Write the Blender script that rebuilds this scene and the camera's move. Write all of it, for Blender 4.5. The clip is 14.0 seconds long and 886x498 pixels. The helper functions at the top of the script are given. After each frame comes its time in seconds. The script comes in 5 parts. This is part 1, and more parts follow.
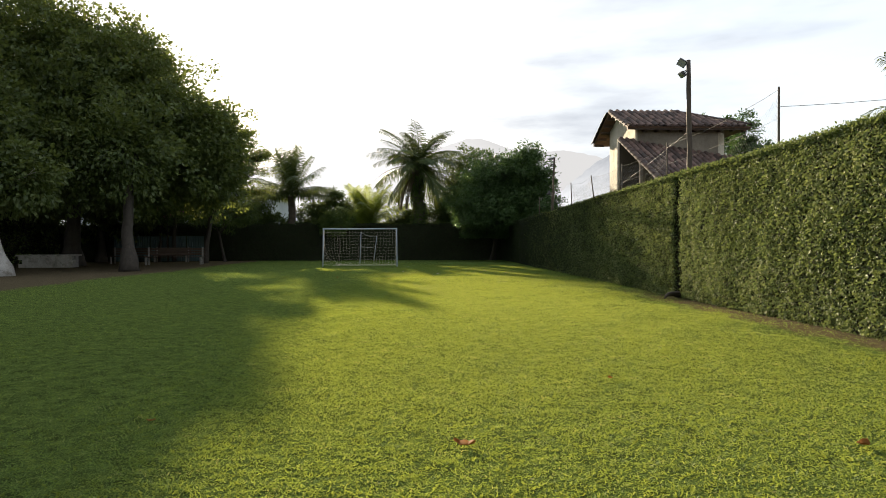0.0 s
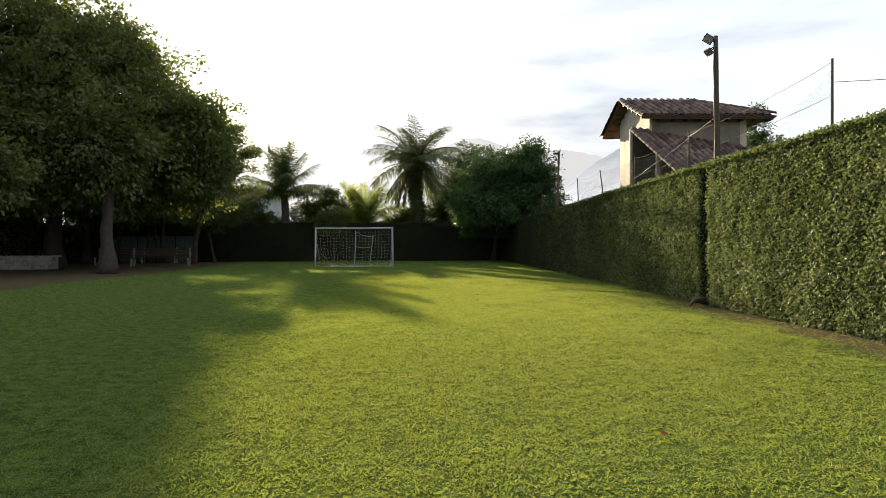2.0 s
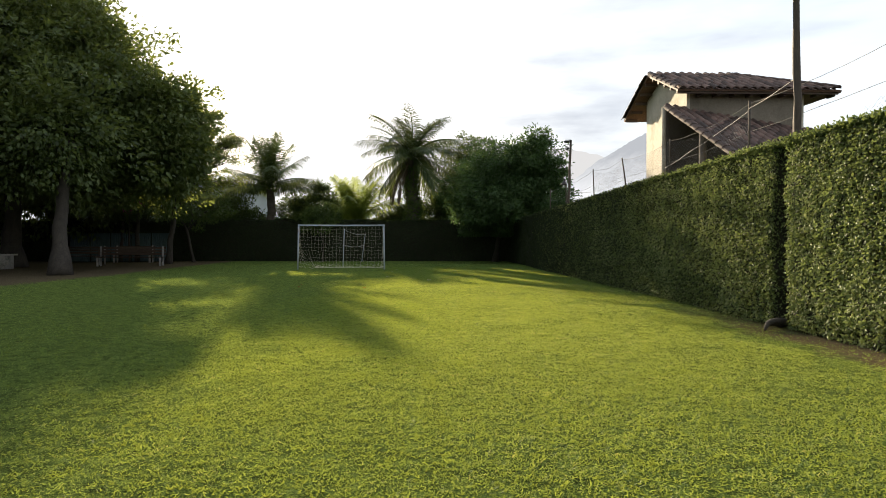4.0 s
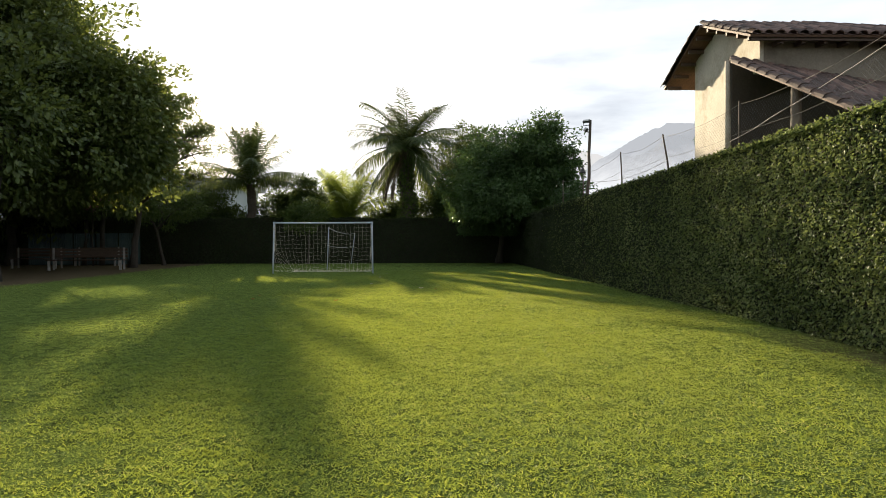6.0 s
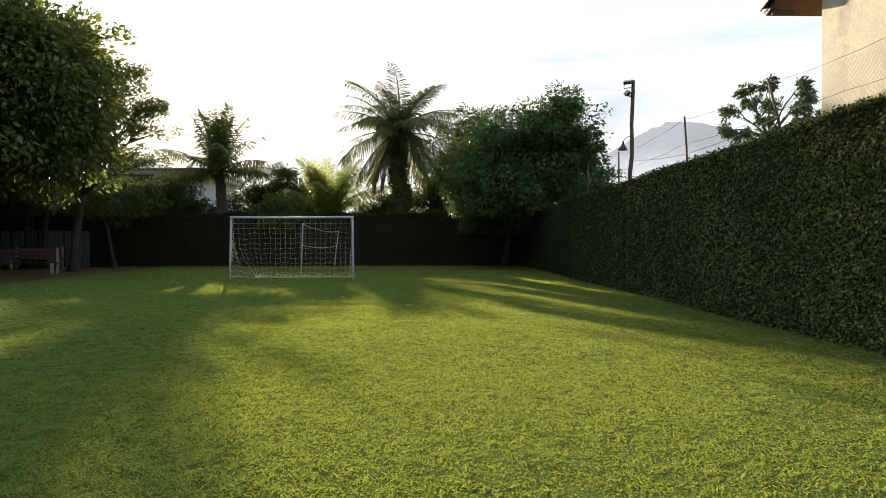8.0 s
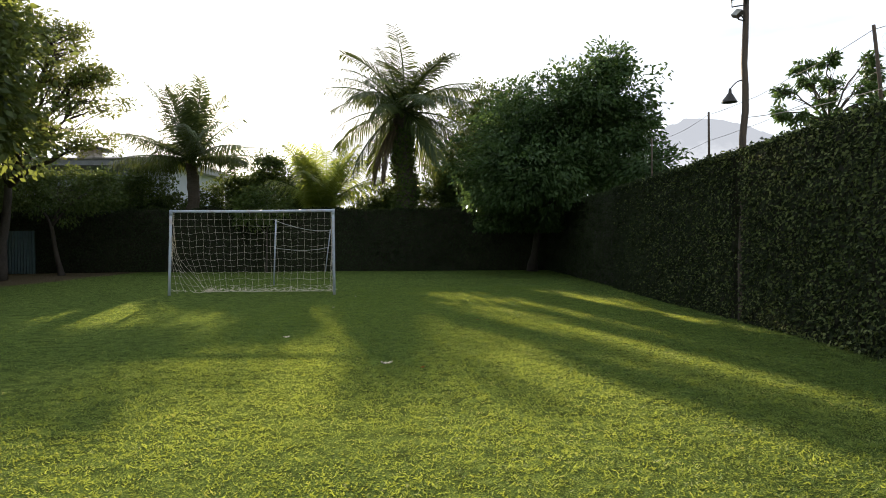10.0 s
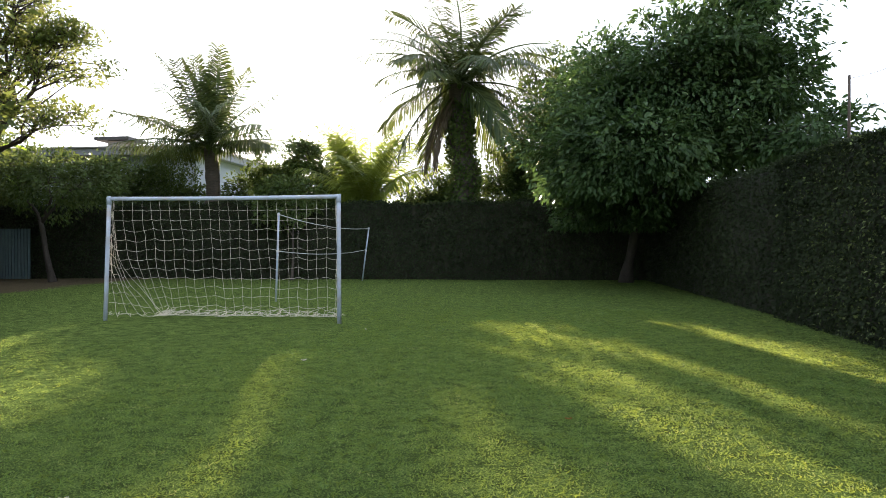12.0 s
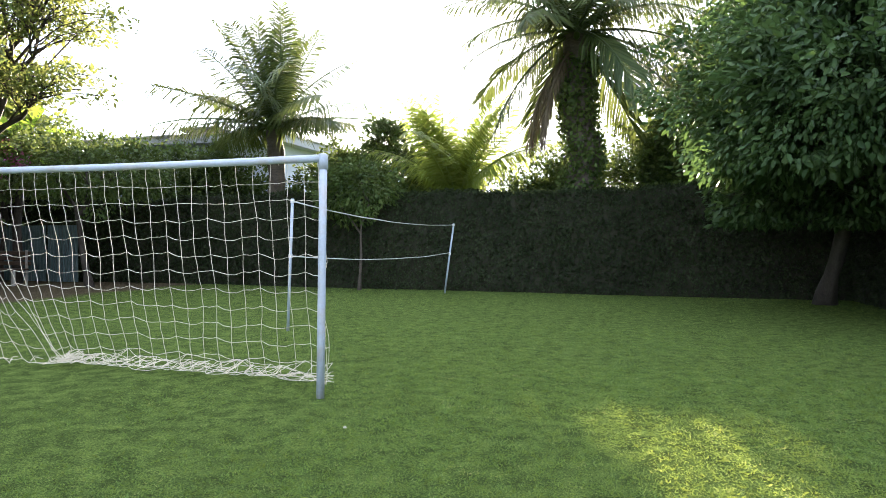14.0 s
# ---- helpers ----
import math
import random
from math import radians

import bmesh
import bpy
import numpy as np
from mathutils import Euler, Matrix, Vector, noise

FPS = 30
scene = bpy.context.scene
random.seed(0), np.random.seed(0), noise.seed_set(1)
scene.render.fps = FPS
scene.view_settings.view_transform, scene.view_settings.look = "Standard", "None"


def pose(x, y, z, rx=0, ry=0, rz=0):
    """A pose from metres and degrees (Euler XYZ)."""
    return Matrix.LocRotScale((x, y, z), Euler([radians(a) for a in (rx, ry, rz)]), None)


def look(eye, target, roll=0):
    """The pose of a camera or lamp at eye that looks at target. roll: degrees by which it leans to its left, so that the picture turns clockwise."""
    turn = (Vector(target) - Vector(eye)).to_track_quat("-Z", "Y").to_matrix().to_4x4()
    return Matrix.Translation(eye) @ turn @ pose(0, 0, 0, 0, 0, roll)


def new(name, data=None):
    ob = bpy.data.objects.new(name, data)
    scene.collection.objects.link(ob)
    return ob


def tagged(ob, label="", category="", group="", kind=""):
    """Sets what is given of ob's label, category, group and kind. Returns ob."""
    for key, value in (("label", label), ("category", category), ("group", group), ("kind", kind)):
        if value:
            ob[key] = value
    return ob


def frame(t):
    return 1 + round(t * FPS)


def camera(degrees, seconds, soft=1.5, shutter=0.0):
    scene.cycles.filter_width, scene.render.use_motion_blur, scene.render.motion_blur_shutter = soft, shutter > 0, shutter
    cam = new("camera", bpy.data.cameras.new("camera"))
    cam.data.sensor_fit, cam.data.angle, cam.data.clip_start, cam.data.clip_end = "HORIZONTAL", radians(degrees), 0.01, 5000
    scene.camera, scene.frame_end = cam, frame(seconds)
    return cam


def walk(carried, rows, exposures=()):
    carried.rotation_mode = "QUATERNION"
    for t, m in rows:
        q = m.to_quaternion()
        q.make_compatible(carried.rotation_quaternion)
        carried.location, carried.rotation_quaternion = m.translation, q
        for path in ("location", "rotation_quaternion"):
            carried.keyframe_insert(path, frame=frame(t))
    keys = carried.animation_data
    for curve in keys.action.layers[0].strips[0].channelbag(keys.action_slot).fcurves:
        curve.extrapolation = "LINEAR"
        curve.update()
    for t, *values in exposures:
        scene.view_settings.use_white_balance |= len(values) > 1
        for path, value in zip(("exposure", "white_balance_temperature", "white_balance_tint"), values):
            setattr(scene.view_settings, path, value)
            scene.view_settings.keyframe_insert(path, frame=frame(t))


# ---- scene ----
cam = camera(68.7, 14.0, soft=0.9)
PATH = [
    (0, (-0.145, 0.023, 1.241), (-0.076, 2.022, 1.221), -0.2),
    (0.5, (-0.113, 0.313, 1.242), (-0.043, 2.312, 1.223), -0.3),
    (1, (-0.073, 0.661, 1.244), (-0.004, 2.66, 1.224), -0.1),
    (1.5, (-0.04, 1.136, 1.243), (0.03, 3.134, 1.222), -0.2),
    (2, (0.012, 1.736, 1.25), (0.08, 3.734, 1.229), -0.3),
    (2.5, (0.076, 2.438, 1.264), (0.144, 4.437, 1.242), -0.2),
    (3, (0.14, 3.232, 1.279), (0.207, 5.231, 1.256), -0.2),
    (3.2, (0.168, 3.576, 1.281), (0.235, 5.575, 1.255), -0.0),
    (5.5, (0.508, 7.806, 1.25), (0.573, 9.804, 1.227), -0.1),
    (6, (0.556, 8.856, 1.238), (0.622, 10.855, 1.214), -0.2),
    (6.5, (0.602, 9.995, 1.227), (0.67, 11.994, 1.204), -0.1),
    (7, (0.65, 11.21, 1.222), (0.721, 13.209, 1.197), -0.2),
    (7.5, (0.705, 12.49, 1.22), (0.779, 14.488, 1.194), -0.2),
    (8, (0.768, 13.831, 1.218), (0.838, 15.83, 1.192), -0.2),
    (10.3, (1.097, 20.152, 1.276), (1.098, 22.152, 1.247), -0.4),
    (10.5, (1.127, 20.708, 1.278), (1.107, 22.708, 1.249), -0.3),
    (11, (1.195, 22.099, 1.27), (1.113, 24.097, 1.242), -0.3),
    (11.5, (1.241, 23.479, 1.271), (1.098, 25.474, 1.244), -0.2),
    (12, (1.273, 24.852, 1.274), (1.075, 26.842, 1.249), -0.2),
    (12.5, (1.289, 26.195, 1.283), (1.037, 28.179, 1.256), -0.1),
    (13, (1.274, 27.517, 1.279), (0.961, 29.493, 1.254), -0.0),
    (13.5, (1.227, 28.812, 1.281), (0.779, 30.761, 1.255), 0.0),
    (14, (1.144, 30.073, 1.288), (0.572, 31.989, 1.263), 0.1),
]
walk(cam, [(t, look(eye, target, roll)) for t, eye, target, roll in PATH], exposures=[(0, 1.55, 6500, 10), (8, 1.65, 6450, 10), (11, 2.1, 6200, 13), (12.5, 2.9, 5900, 15), (14, 3.4, 5800, 15)])

# ---- world and sun ----
SUN_AZ, SUN_EL = -14.3, 12.8          # degrees from +y towards +x, degrees above the horizon
world = bpy.data.worlds.new("sky")
scene.world = world
world.use_nodes = True
wn, wl = world.node_tree.nodes, world.node_tree.links
sky = wn.new("ShaderNodeTexSky")
sky.sky_type, sky.sun_disc = "NISHITA", False
sky.sun_elevation, sky.sun_rotation = radians(SUN_EL), radians(SUN_AZ)
sky.dust_density, sky.air_density = 1.0, 1.0
co = wn.new("ShaderNodeTexCoord")
mp = wn.new("ShaderNodeMapping")
mp.inputs["Scale"].default_value = (1.0, 1.0, 4.5)
nz = wn.new("ShaderNodeTexNoise")
nz.inputs["Scale"].default_value, nz.inputs["Detail"].default_value, nz.inputs["Roughness"].default_value = 2.2, 6, 0.55
rp = wn.new("ShaderNodeValToRGB")
rp.color_ramp.elements[0].position, rp.color_ramp.elements[1].position = 0.28, 0.66
mixs = wn.new("ShaderNodeMixRGB")
mixs.inputs["Color2"].default_value = (2.3, 2.4, 2.6, 1)
sc = wn.new("ShaderNodeMath")
sc.operation = "MULTIPLY_ADD"
sc.inputs[1].default_value, sc.inputs[2].default_value = 0.42, 0.54
wl.new(co.outputs["Generated"], mp.inputs["Vector"])
wl.new(mp.outputs[0], nz.inputs["Vector"])
wl.new(nz.outputs["Fac"], rp.inputs[0])
wl.new(rp.outputs[0], sc.inputs[0])
wl.new(sc.outputs[0], mixs.inputs["Fac"])
# banks of darker and lighter cloud
nz2 = wn.new("ShaderNodeTexNoise")
nz2.inputs["Scale"].default_value, nz2.inputs["Detail"].default_value = 3.1, 5
rp2 = wn.new("ShaderNodeValToRGB")
rp2.color_ramp.elements[0].position, rp2.color_ramp.elements[1].position = 0.36, 0.60
rp2.color_ramp.elements[0].color, rp2.color_ramp.elements[1].color = (0.150, 0.162, 0.185, 1), (0.245, 0.255, 0.27, 1)
up = wn.new("ShaderNodeMixRGB")
up.blend_type = "MULTIPLY"
up.inputs["Fac"].default_value = 1.0
up.inputs["Color2"].default_value = (10, 10, 10, 1)
wl.new(mp.outputs[0], nz2.inputs["Vector"])
wl.new(nz2.outputs["Fac"], rp2.inputs[0])
wl.new(rp2.outputs[0], up.inputs["Color1"])
wl.new(up.outputs[0], mixs.inputs["Color2"])
hsv = wn.new("ShaderNodeHueSaturation")
hsv.inputs["Saturation"].default_value = 0.58
wl.new(sky.outputs[0], hsv.inputs["Color"])
wl.new(hsv.outputs[0], mixs.inputs["Color1"])
wl.new(mixs.outputs[0], wn["Background"].inputs["Color"])
wn["Background"].inputs["Strength"].default_value = 0.12

sun = new("sun", bpy.data.lights.new("sun", "SUN"))
sun.data.energy, sun.data.angle, sun.data.color = 5.0, radians(0.6), (1.0, 0.82, 0.57)
az, el = radians(SUN_AZ), radians(SUN_EL)
TO_SUN = Vector((math.sin(az) * math.cos(el), math.cos(az) * math.cos(el), math.sin(el)))
sun.matrix_world = look(TO_SUN * 100, (0, 0, 0))


# ---- materials ----
def mat_new(name):
    m = bpy.data.materials.new(name)
    m.use_nodes = True
    return m, m.node_tree.nodes, m.node_tree.links


def ramp(n, stops):
    r = n.new("ShaderNodeValToRGB")
    e = r.color_ramp.elements
    while len(e) < len(stops):
        e.new(0.5)
    for k, (p, c) in enumerate(stops):
        e[k].position, e[k].color = p, (*c, 1)
    return r


def noise_node(n, l, scale, detail=4, rough=0.55, stretch=None):
    c = n.new("ShaderNodeTexCoord")
    t = n.new("ShaderNodeTexNoise")
    t.inputs["Scale"].default_value, t.inputs["Detail"].default_value, t.inputs["Roughness"].default_value = scale, detail, rough
    if stretch:
        m = n.new("ShaderNodeMapping")
        m.inputs["Scale"].default_value = stretch
        l.new(c.outputs["Object"], m.inputs[0])
        l.new(m.outputs[0], t.inputs["Vector"])
    else:
        l.new(c.outputs["Object"], t.inputs["Vector"])
    return t


def surface(name, dark, light, scale=6.0, rough=0.8, metal=0.0, bump=0.3, fine=60.0, stretch=None, stain=None, spread=(0.3, 0.7), per_object=0.0):
    """A solid surface: colour between dark and light over two scales of noise, with relief, and stains where wanted."""
    m, n, l = mat_new(name)
    b = n["Principled BSDF"]
    big = noise_node(n, l, scale, 5, 0.6, stretch)
    small = noise_node(n, l, fine, 4, 0.6, stretch)
    mixn = n.new("ShaderNodeMath")
    mixn.operation = "MULTIPLY_ADD"
    mixn.inputs[1].default_value = 0.45
    l.new(small.outputs["Fac"], mixn.inputs[0])
    half = n.new("ShaderNodeMath")
    half.operation = "MULTIPLY"
    half.inputs[1].default_value = 0.55
    l.new(big.outputs["Fac"], half.inputs[0])
    l.new(half.outputs[0], mixn.inputs[2])
    r = ramp(n, [(spread[0], dark), (spread[1], light)])
    l.new(mixn.outputs[0], r.inputs[0])
    col = r.outputs[0]
    if stain:
        sn = noise_node(n, l, scale * 0.45, 6, 0.7, stretch)
        sr = ramp(n, [(0.5, (0, 0, 0)), (0.68, (1, 1, 1))])
        l.new(sn.outputs["Fac"], sr.inputs[0])
        mx = n.new("ShaderNodeMixRGB")
        mx.inputs["Color2"].default_value = (*stain, 1)
        l.new(sr.outputs[0], mx.inputs["Fac"])
        l.new(col, mx.inputs["Color1"])
        col = mx.outputs[0]
    if per_object:
        oi = n.new("ShaderNodeObjectInfo")
        hv = n.new("ShaderNodeHueSaturation")
        mr = n.new("ShaderNodeMapRange")
        mr.inputs["To Min"].default_value, mr.inputs["To Max"].default_value = 1 - per_object, 1 + per_object
        l.new(oi.outputs["Random"], mr.inputs["Value"])
        l.new(mr.outputs[0], hv.inputs["Value"])
        l.new(col, hv.inputs["Color"])
        col = hv.outputs[0]
    l.new(col, b.inputs["Base Color"])
    b.inputs["Roughness"].default_value, b.inputs["Metallic"].default_value = rough, metal
    bp = n.new("ShaderNodeBump")
    bp.inputs["Strength"].default_value, bp.inputs["Distance"].default_value = bump, 0.02
    l.new(mixn.outputs[0], bp.inputs["Height"])
    l.new(bp.outputs[0], b.inputs["Normal"])
    return m


def foliage(name, stops, through_light=(0.25, 0.34, 0.04), share=0.4, rough=0.45, patch=0.35, spec=0.35):
    """Leaves: a colour for each leaf, patches over the plant, gloss, and light that comes through the blade."""
    m, n, l = mat_new(name)
    b, out = n["Principled BSDF"], n["Material Output"]
    g = n.new("ShaderNodeNewGeometry")
    nz = noise_node(n, l, patch, 3, 0.6)
    ad = n.new("ShaderNodeMath")
    ad.operation = "MULTIPLY_ADD"
    ad.inputs[1].default_value = 0.6
    sb = n.new("ShaderNodeMath")
    sb.operation = "MULTIPLY_ADD"
    sb.inputs[1].default_value, sb.inputs[2].default_value = 1.1, -0.35
    l.new(nz.outputs["Fac"], sb.inputs[0])
    l.new(g.outputs["Random Per Island"], ad.inputs[0])
    l.new(sb.outputs[0], ad.inputs[2])
    r = ramp(n, stops)
    l.new(ad.outputs[0], r.inputs[0])
    l.new(r.outputs[0], b.inputs["Base Color"])
    b.inputs["Roughness"].default_value = rough
    b.inputs["Specular IOR Level"].default_value = spec
    tr = n.new("ShaderNodeBsdfTranslucent")
    mc = n.new("ShaderNodeMixRGB")
    mc.inputs["Fac"].default_value = 0.7
    mc.inputs["Color2"].default_value = (*through_light, 1)
    l.new(r.outputs[0], mc.inputs["Color1"])
    l.new(mc.outputs[0], tr.inputs["Color"])
    mx = n.new("ShaderNodeMixShader")
    mx.inputs["Fac"].default_value = share
    l.new(b.outputs[0], mx.inputs[1])
    l.new(tr.outputs[0], mx.inputs[2])
    l.new(mx.outputs[0], out.inputs["Surface"])
    return m


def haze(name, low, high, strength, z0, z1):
    """Far hills with haze painted as surface glow: paler at the foot, brighter towards the sun."""
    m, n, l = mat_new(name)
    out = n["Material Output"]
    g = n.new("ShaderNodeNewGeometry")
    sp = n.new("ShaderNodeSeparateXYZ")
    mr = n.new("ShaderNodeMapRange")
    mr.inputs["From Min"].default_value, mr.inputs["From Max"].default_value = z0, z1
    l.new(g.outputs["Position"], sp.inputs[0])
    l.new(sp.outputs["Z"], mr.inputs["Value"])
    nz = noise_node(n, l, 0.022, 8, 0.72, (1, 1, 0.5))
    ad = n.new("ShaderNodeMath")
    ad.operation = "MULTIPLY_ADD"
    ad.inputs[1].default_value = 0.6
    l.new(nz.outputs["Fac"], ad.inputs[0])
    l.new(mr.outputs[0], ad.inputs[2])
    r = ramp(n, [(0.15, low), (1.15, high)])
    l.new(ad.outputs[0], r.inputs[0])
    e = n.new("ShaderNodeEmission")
    # glow strengthens towards the sun's side to paint in its glare
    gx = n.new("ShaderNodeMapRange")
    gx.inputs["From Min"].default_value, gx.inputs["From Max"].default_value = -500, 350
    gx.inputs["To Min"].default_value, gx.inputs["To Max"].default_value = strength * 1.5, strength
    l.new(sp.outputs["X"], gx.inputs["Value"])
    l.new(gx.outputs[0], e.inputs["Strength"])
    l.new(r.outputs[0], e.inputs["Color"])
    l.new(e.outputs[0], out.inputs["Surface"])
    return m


def ground_material():
    m, n, l = mat_new("lawn_ground")
    b = n["Principled BSDF"]
    fine = noise_node(n, l, 95, 5, 0.8)
    mid = noise_node(n, l, 6.5, 6, 0.6)
    r = ramp(n, [(0.38, (0.028, 0.026, 0.012)), (0.5, (0.078, 0.122, 0.031)), (0.60, (0.225, 0.29, 0.068))])
    ad = n.new("ShaderNodeMath")
    ad.operation = "MULTIPLY_ADD"
    ad.inputs[1].default_value = 0.74
    hf = n.new("ShaderNodeMath")
    hf.operation = "MULTIPLY"
    hf.inputs[1].default_value = 0.26
    l.new(mid.outputs["Fac"], hf.inputs[0])
    l.new(fine.outputs["Fac"], ad.inputs[0])
    l.new(hf.outputs[0], ad.inputs[2])
    l.new(ad.outputs[0], r.inputs[0])
    # bare earth under the trees and along the foot of the tall hedge
    g = n.new("ShaderNodeNewGeometry")
    sp = n.new("ShaderNodeSeparateXYZ")
    l.new(g.outputs["Position"], sp.inputs[0])
    edge = noise_node(n, l, 0.9, 5, 0.65)

    def band(axis, lo, hi, swing):
        a = n.new("ShaderNodeMath")
        a.operation = "MULTIPLY_ADD"
        a.inputs[1].default_value = swing
        l.new(edge.outputs["Fac"], a.inputs[0])
        l.new(sp.outputs[axis], a.inputs[2])
        q = n.new("ShaderNodeMapRange")
        q.inputs["From Min"].default_value, q.inputs["From Max"].default_value = lo, hi
        l.new(a.outputs[0], q.inputs["Value"])
        return q.outputs[0]

    left = band("X", -10.1, -10.7, 2.0)
    right = band("X", 5.6, 5.95, 1.6)
    near = band("Y", 19.5, 15.0, 3.0)
    rn = n.new("ShaderNodeMath")
    rn.operation = "MULTIPLY"
    l.new(right, rn.inputs[0])
    l.new(near, rn.inputs[1])
    mxm = n.new("ShaderNodeMath")
    mxm.operation = "MAXIMUM"
    l.new(left, mxm.inputs[0])
    l.new(rn.outputs[0], mxm.inputs[1])
    er = ramp(n, [(0.35, (0.06, 0.05, 0.030)), (0.65, (0.155, 0.125, 0.078))])
    l.new(ad.outputs[0], er.inputs[0])
    mx = n.new("ShaderNodeMixRGB")
    l.new(mxm.outputs[0], mx.inputs["Fac"])
    l.new(r.outputs[0], mx.inputs["Color1"])
    l.new(er.outputs[0], mx.inputs["Color2"])
    l.new(mx.outputs[0], b.inputs["Base Color"])
    b.inputs["Roughness"].default_value = 0.9
    b.inputs["Specular IOR Level"].default_value = 0.0
    bp = n.new("ShaderNodeBump")
    bp.inputs["Strength"].default_value, bp.inputs["Distance"].default_value = 0.8, 0.04
    l.new(fine.outputs["Fac"], bp.inputs["Height"])
    l.new(bp.outputs[0], b.inputs["Normal"])
    return m


M_GROUND = ground_material()
M_GRASS = foliage("grass_blades", [(0.1, (0.035, 0.08, 0.022)), (0.45, (0.085, 0.18, 0.046)), (0.75, (0.13, 0.23, 0.066)), (0.97, (0.30, 0.30, 0.14))], (0.41, 0.434, 0.045), 0.42, 0.6, 4.0, 0.12)
M_HEDGE = foliage("hedge_leaves", [(0.1, (0.026, 0.044, 0.017)), (0.5, (0.115, 0.158, 0.055)), (0.8, (0.22, 0.26, 0.10)), (1.0, (0.33, 0.34, 0.16))], (0.27, 0.32, 0.08), 0.28, 0.55, 0.6, 0.14)
# darker copy of the hedge leaves, with shade put into the colour
M_SHADEHEDGE = foliage("shaded_hedge_leaves", [(0.1, (0.018, 0.026, 0.013)), (0.6, (0.032, 0.045, 0.02)), (1.0, (0.055, 0.07, 0.032))], (0.06, 0.08, 0.03), 0.2, 0.6, 0.4, 0.08)
# near-black so that the gaps between hedge leaves look shaded
M_SHADECORE = surface("hedge_shade_core", (0.010, 0.012, 0.005), (0.035, 0.034, 0.016), 3, 0.95, 0, 0.8, 30)
M_BIGTREE = foliage("broad_tree_leaves", [(0.1, (0.035, 0.055, 0.018)), (0.5, (0.075, 0.11, 0.032)), (1.0, (0.14, 0.165, 0.05))], (0.24, 0.28, 0.05), 0.35, 0.5, 0.3)
M_ALMOND = foliage("thin_tree_leaves", [(0.1, (0.05, 0.08, 0.015)), (0.55, (0.10, 0.15, 0.025)), (1.0, (0.19, 0.18, 0.07))], (0.30, 0.31, 0.08), 0.34, 0.5, 0.5, 0.2)
M_FRUIT = foliage("glossy_tree_leaves", [(0.1, (0.022, 0.045, 0.016)), (0.5, (0.047, 0.088, 0.028)), (0.9, (0.08, 0.125, 0.042)), (1.0, (0.13, 0.18, 0.065))], (0.14, 0.23, 0.055), 0.21, 0.45, 0.5, 0.18)
M_SHRUB = foliage("shrub_leaves", [(0.1, (0.025, 0.05, 0.012)), (0.5, (0.06, 0.10, 0.02)), (1.0, (0.13, 0.16, 0.045))], (0.19, 0.23, 0.06), 0.22, 0.5, 0.5, 0.2)
M_PALM = foliage("palm_leaflets", [(0.1, (0.022, 0.04, 0.014)), (0.5, (0.045, 0.07, 0.02)), (0.85, (0.08, 0.105, 0.034)), (1.0, (0.16, 0.14, 0.06))], (0.24, 0.28, 0.06), 0.18, 0.45, 0.8, 0.2)
M_PALM_FRESH = foliage("young_palm_leaflets", [(0.1, (0.06, 0.10, 0.02)), (0.6, (0.12, 0.17, 0.035)), (1.0, (0.2, 0.22, 0.06))], (0.42, 0.48, 0.08), 0.5, 0.4, 0.8)
M_DRY = foliage("dry_frond", [(0.1, (0.06, 0.045, 0.026)), (0.6, (0.10, 0.078, 0.045)), (1.0, (0.15, 0.12, 0.07))], (0.2, 0.15, 0.07), 0.2, 0.7, 1.0)
M_BANANA = foliage("banana_leaf", [(0.1, (0.07, 0.14, 0.02)), (0.6, (0.13, 0.23, 0.03)), (1.0, (0.20, 0.30, 0.05))], (0.45, 0.62, 0.05), 0.5, 0.35, 0.8)
M_PINK = foliage("bougainvillea_bracts", [(0.1, (0.30, 0.06, 0.20)), (0.6, (0.45, 0.12, 0.32)), (1.0, (0.55, 0.22, 0.42))], (0.7, 0.2, 0.5), 0.4, 0.6, 1.0)
M_BARK = surface("bark", (0.022, 0.018, 0.014), (0.075, 0.062, 0.048), 5, 0.9, 0, 0.9, 40, (1, 1, 0.35))
M_PALMBARK = surface("palm_bark", (0.035, 0.03, 0.024), (0.13, 0.105, 0.08), 6, 0.92, 0, 0.9, 30, (0.5, 0.5, 3))
M_LIME = surface("limewashed_bark", (0.30, 0.28, 0.25), (0.60, 0.58, 0.54), 5, 0.9, 0, 0.6, 40, None, (0.17, 0.15, 0.12))
M_POLE = surface("weathered_pole", (0.035, 0.027, 0.02), (0.11, 0.085, 0.06), 4, 0.85, 0, 0.5, 50, (1, 1, 0.15))
M_DARKMETAL = surface("dark_metal", (0.03, 0.03, 0.03), (0.08, 0.075, 0.07), 10, 0.5, 0.6, 0.15, 80)
M_WIRE = surface("galvanised_wire", (0.10, 0.095, 0.09), (0.24, 0.23, 0.21), 8, 0.6, 0.3, 0.1, 80)
M_CABLE = surface("pale_cable", (0.20, 0.185, 0.165), (0.34, 0.32, 0.29), 8, 0.7, 0, 0.1, 60)
M_GOAL = surface("white_painted_steel", (0.31, 0.36, 0.43), (0.48, 0.53, 0.60), 4, 0.5, 0, 0.12, 50, None, (0.36, 0.33, 0.30), (0.25, 0.75))
M_NET = surface("net_cord", (0.56, 0.50, 0.39), (0.79, 0.72, 0.58), 5, 0.8, 0, 0.1, 60)
M_ROPE = surface("rope", (0.50, 0.50, 0.48), (0.72, 0.72, 0.70), 6, 0.8, 0, 0.2, 60)
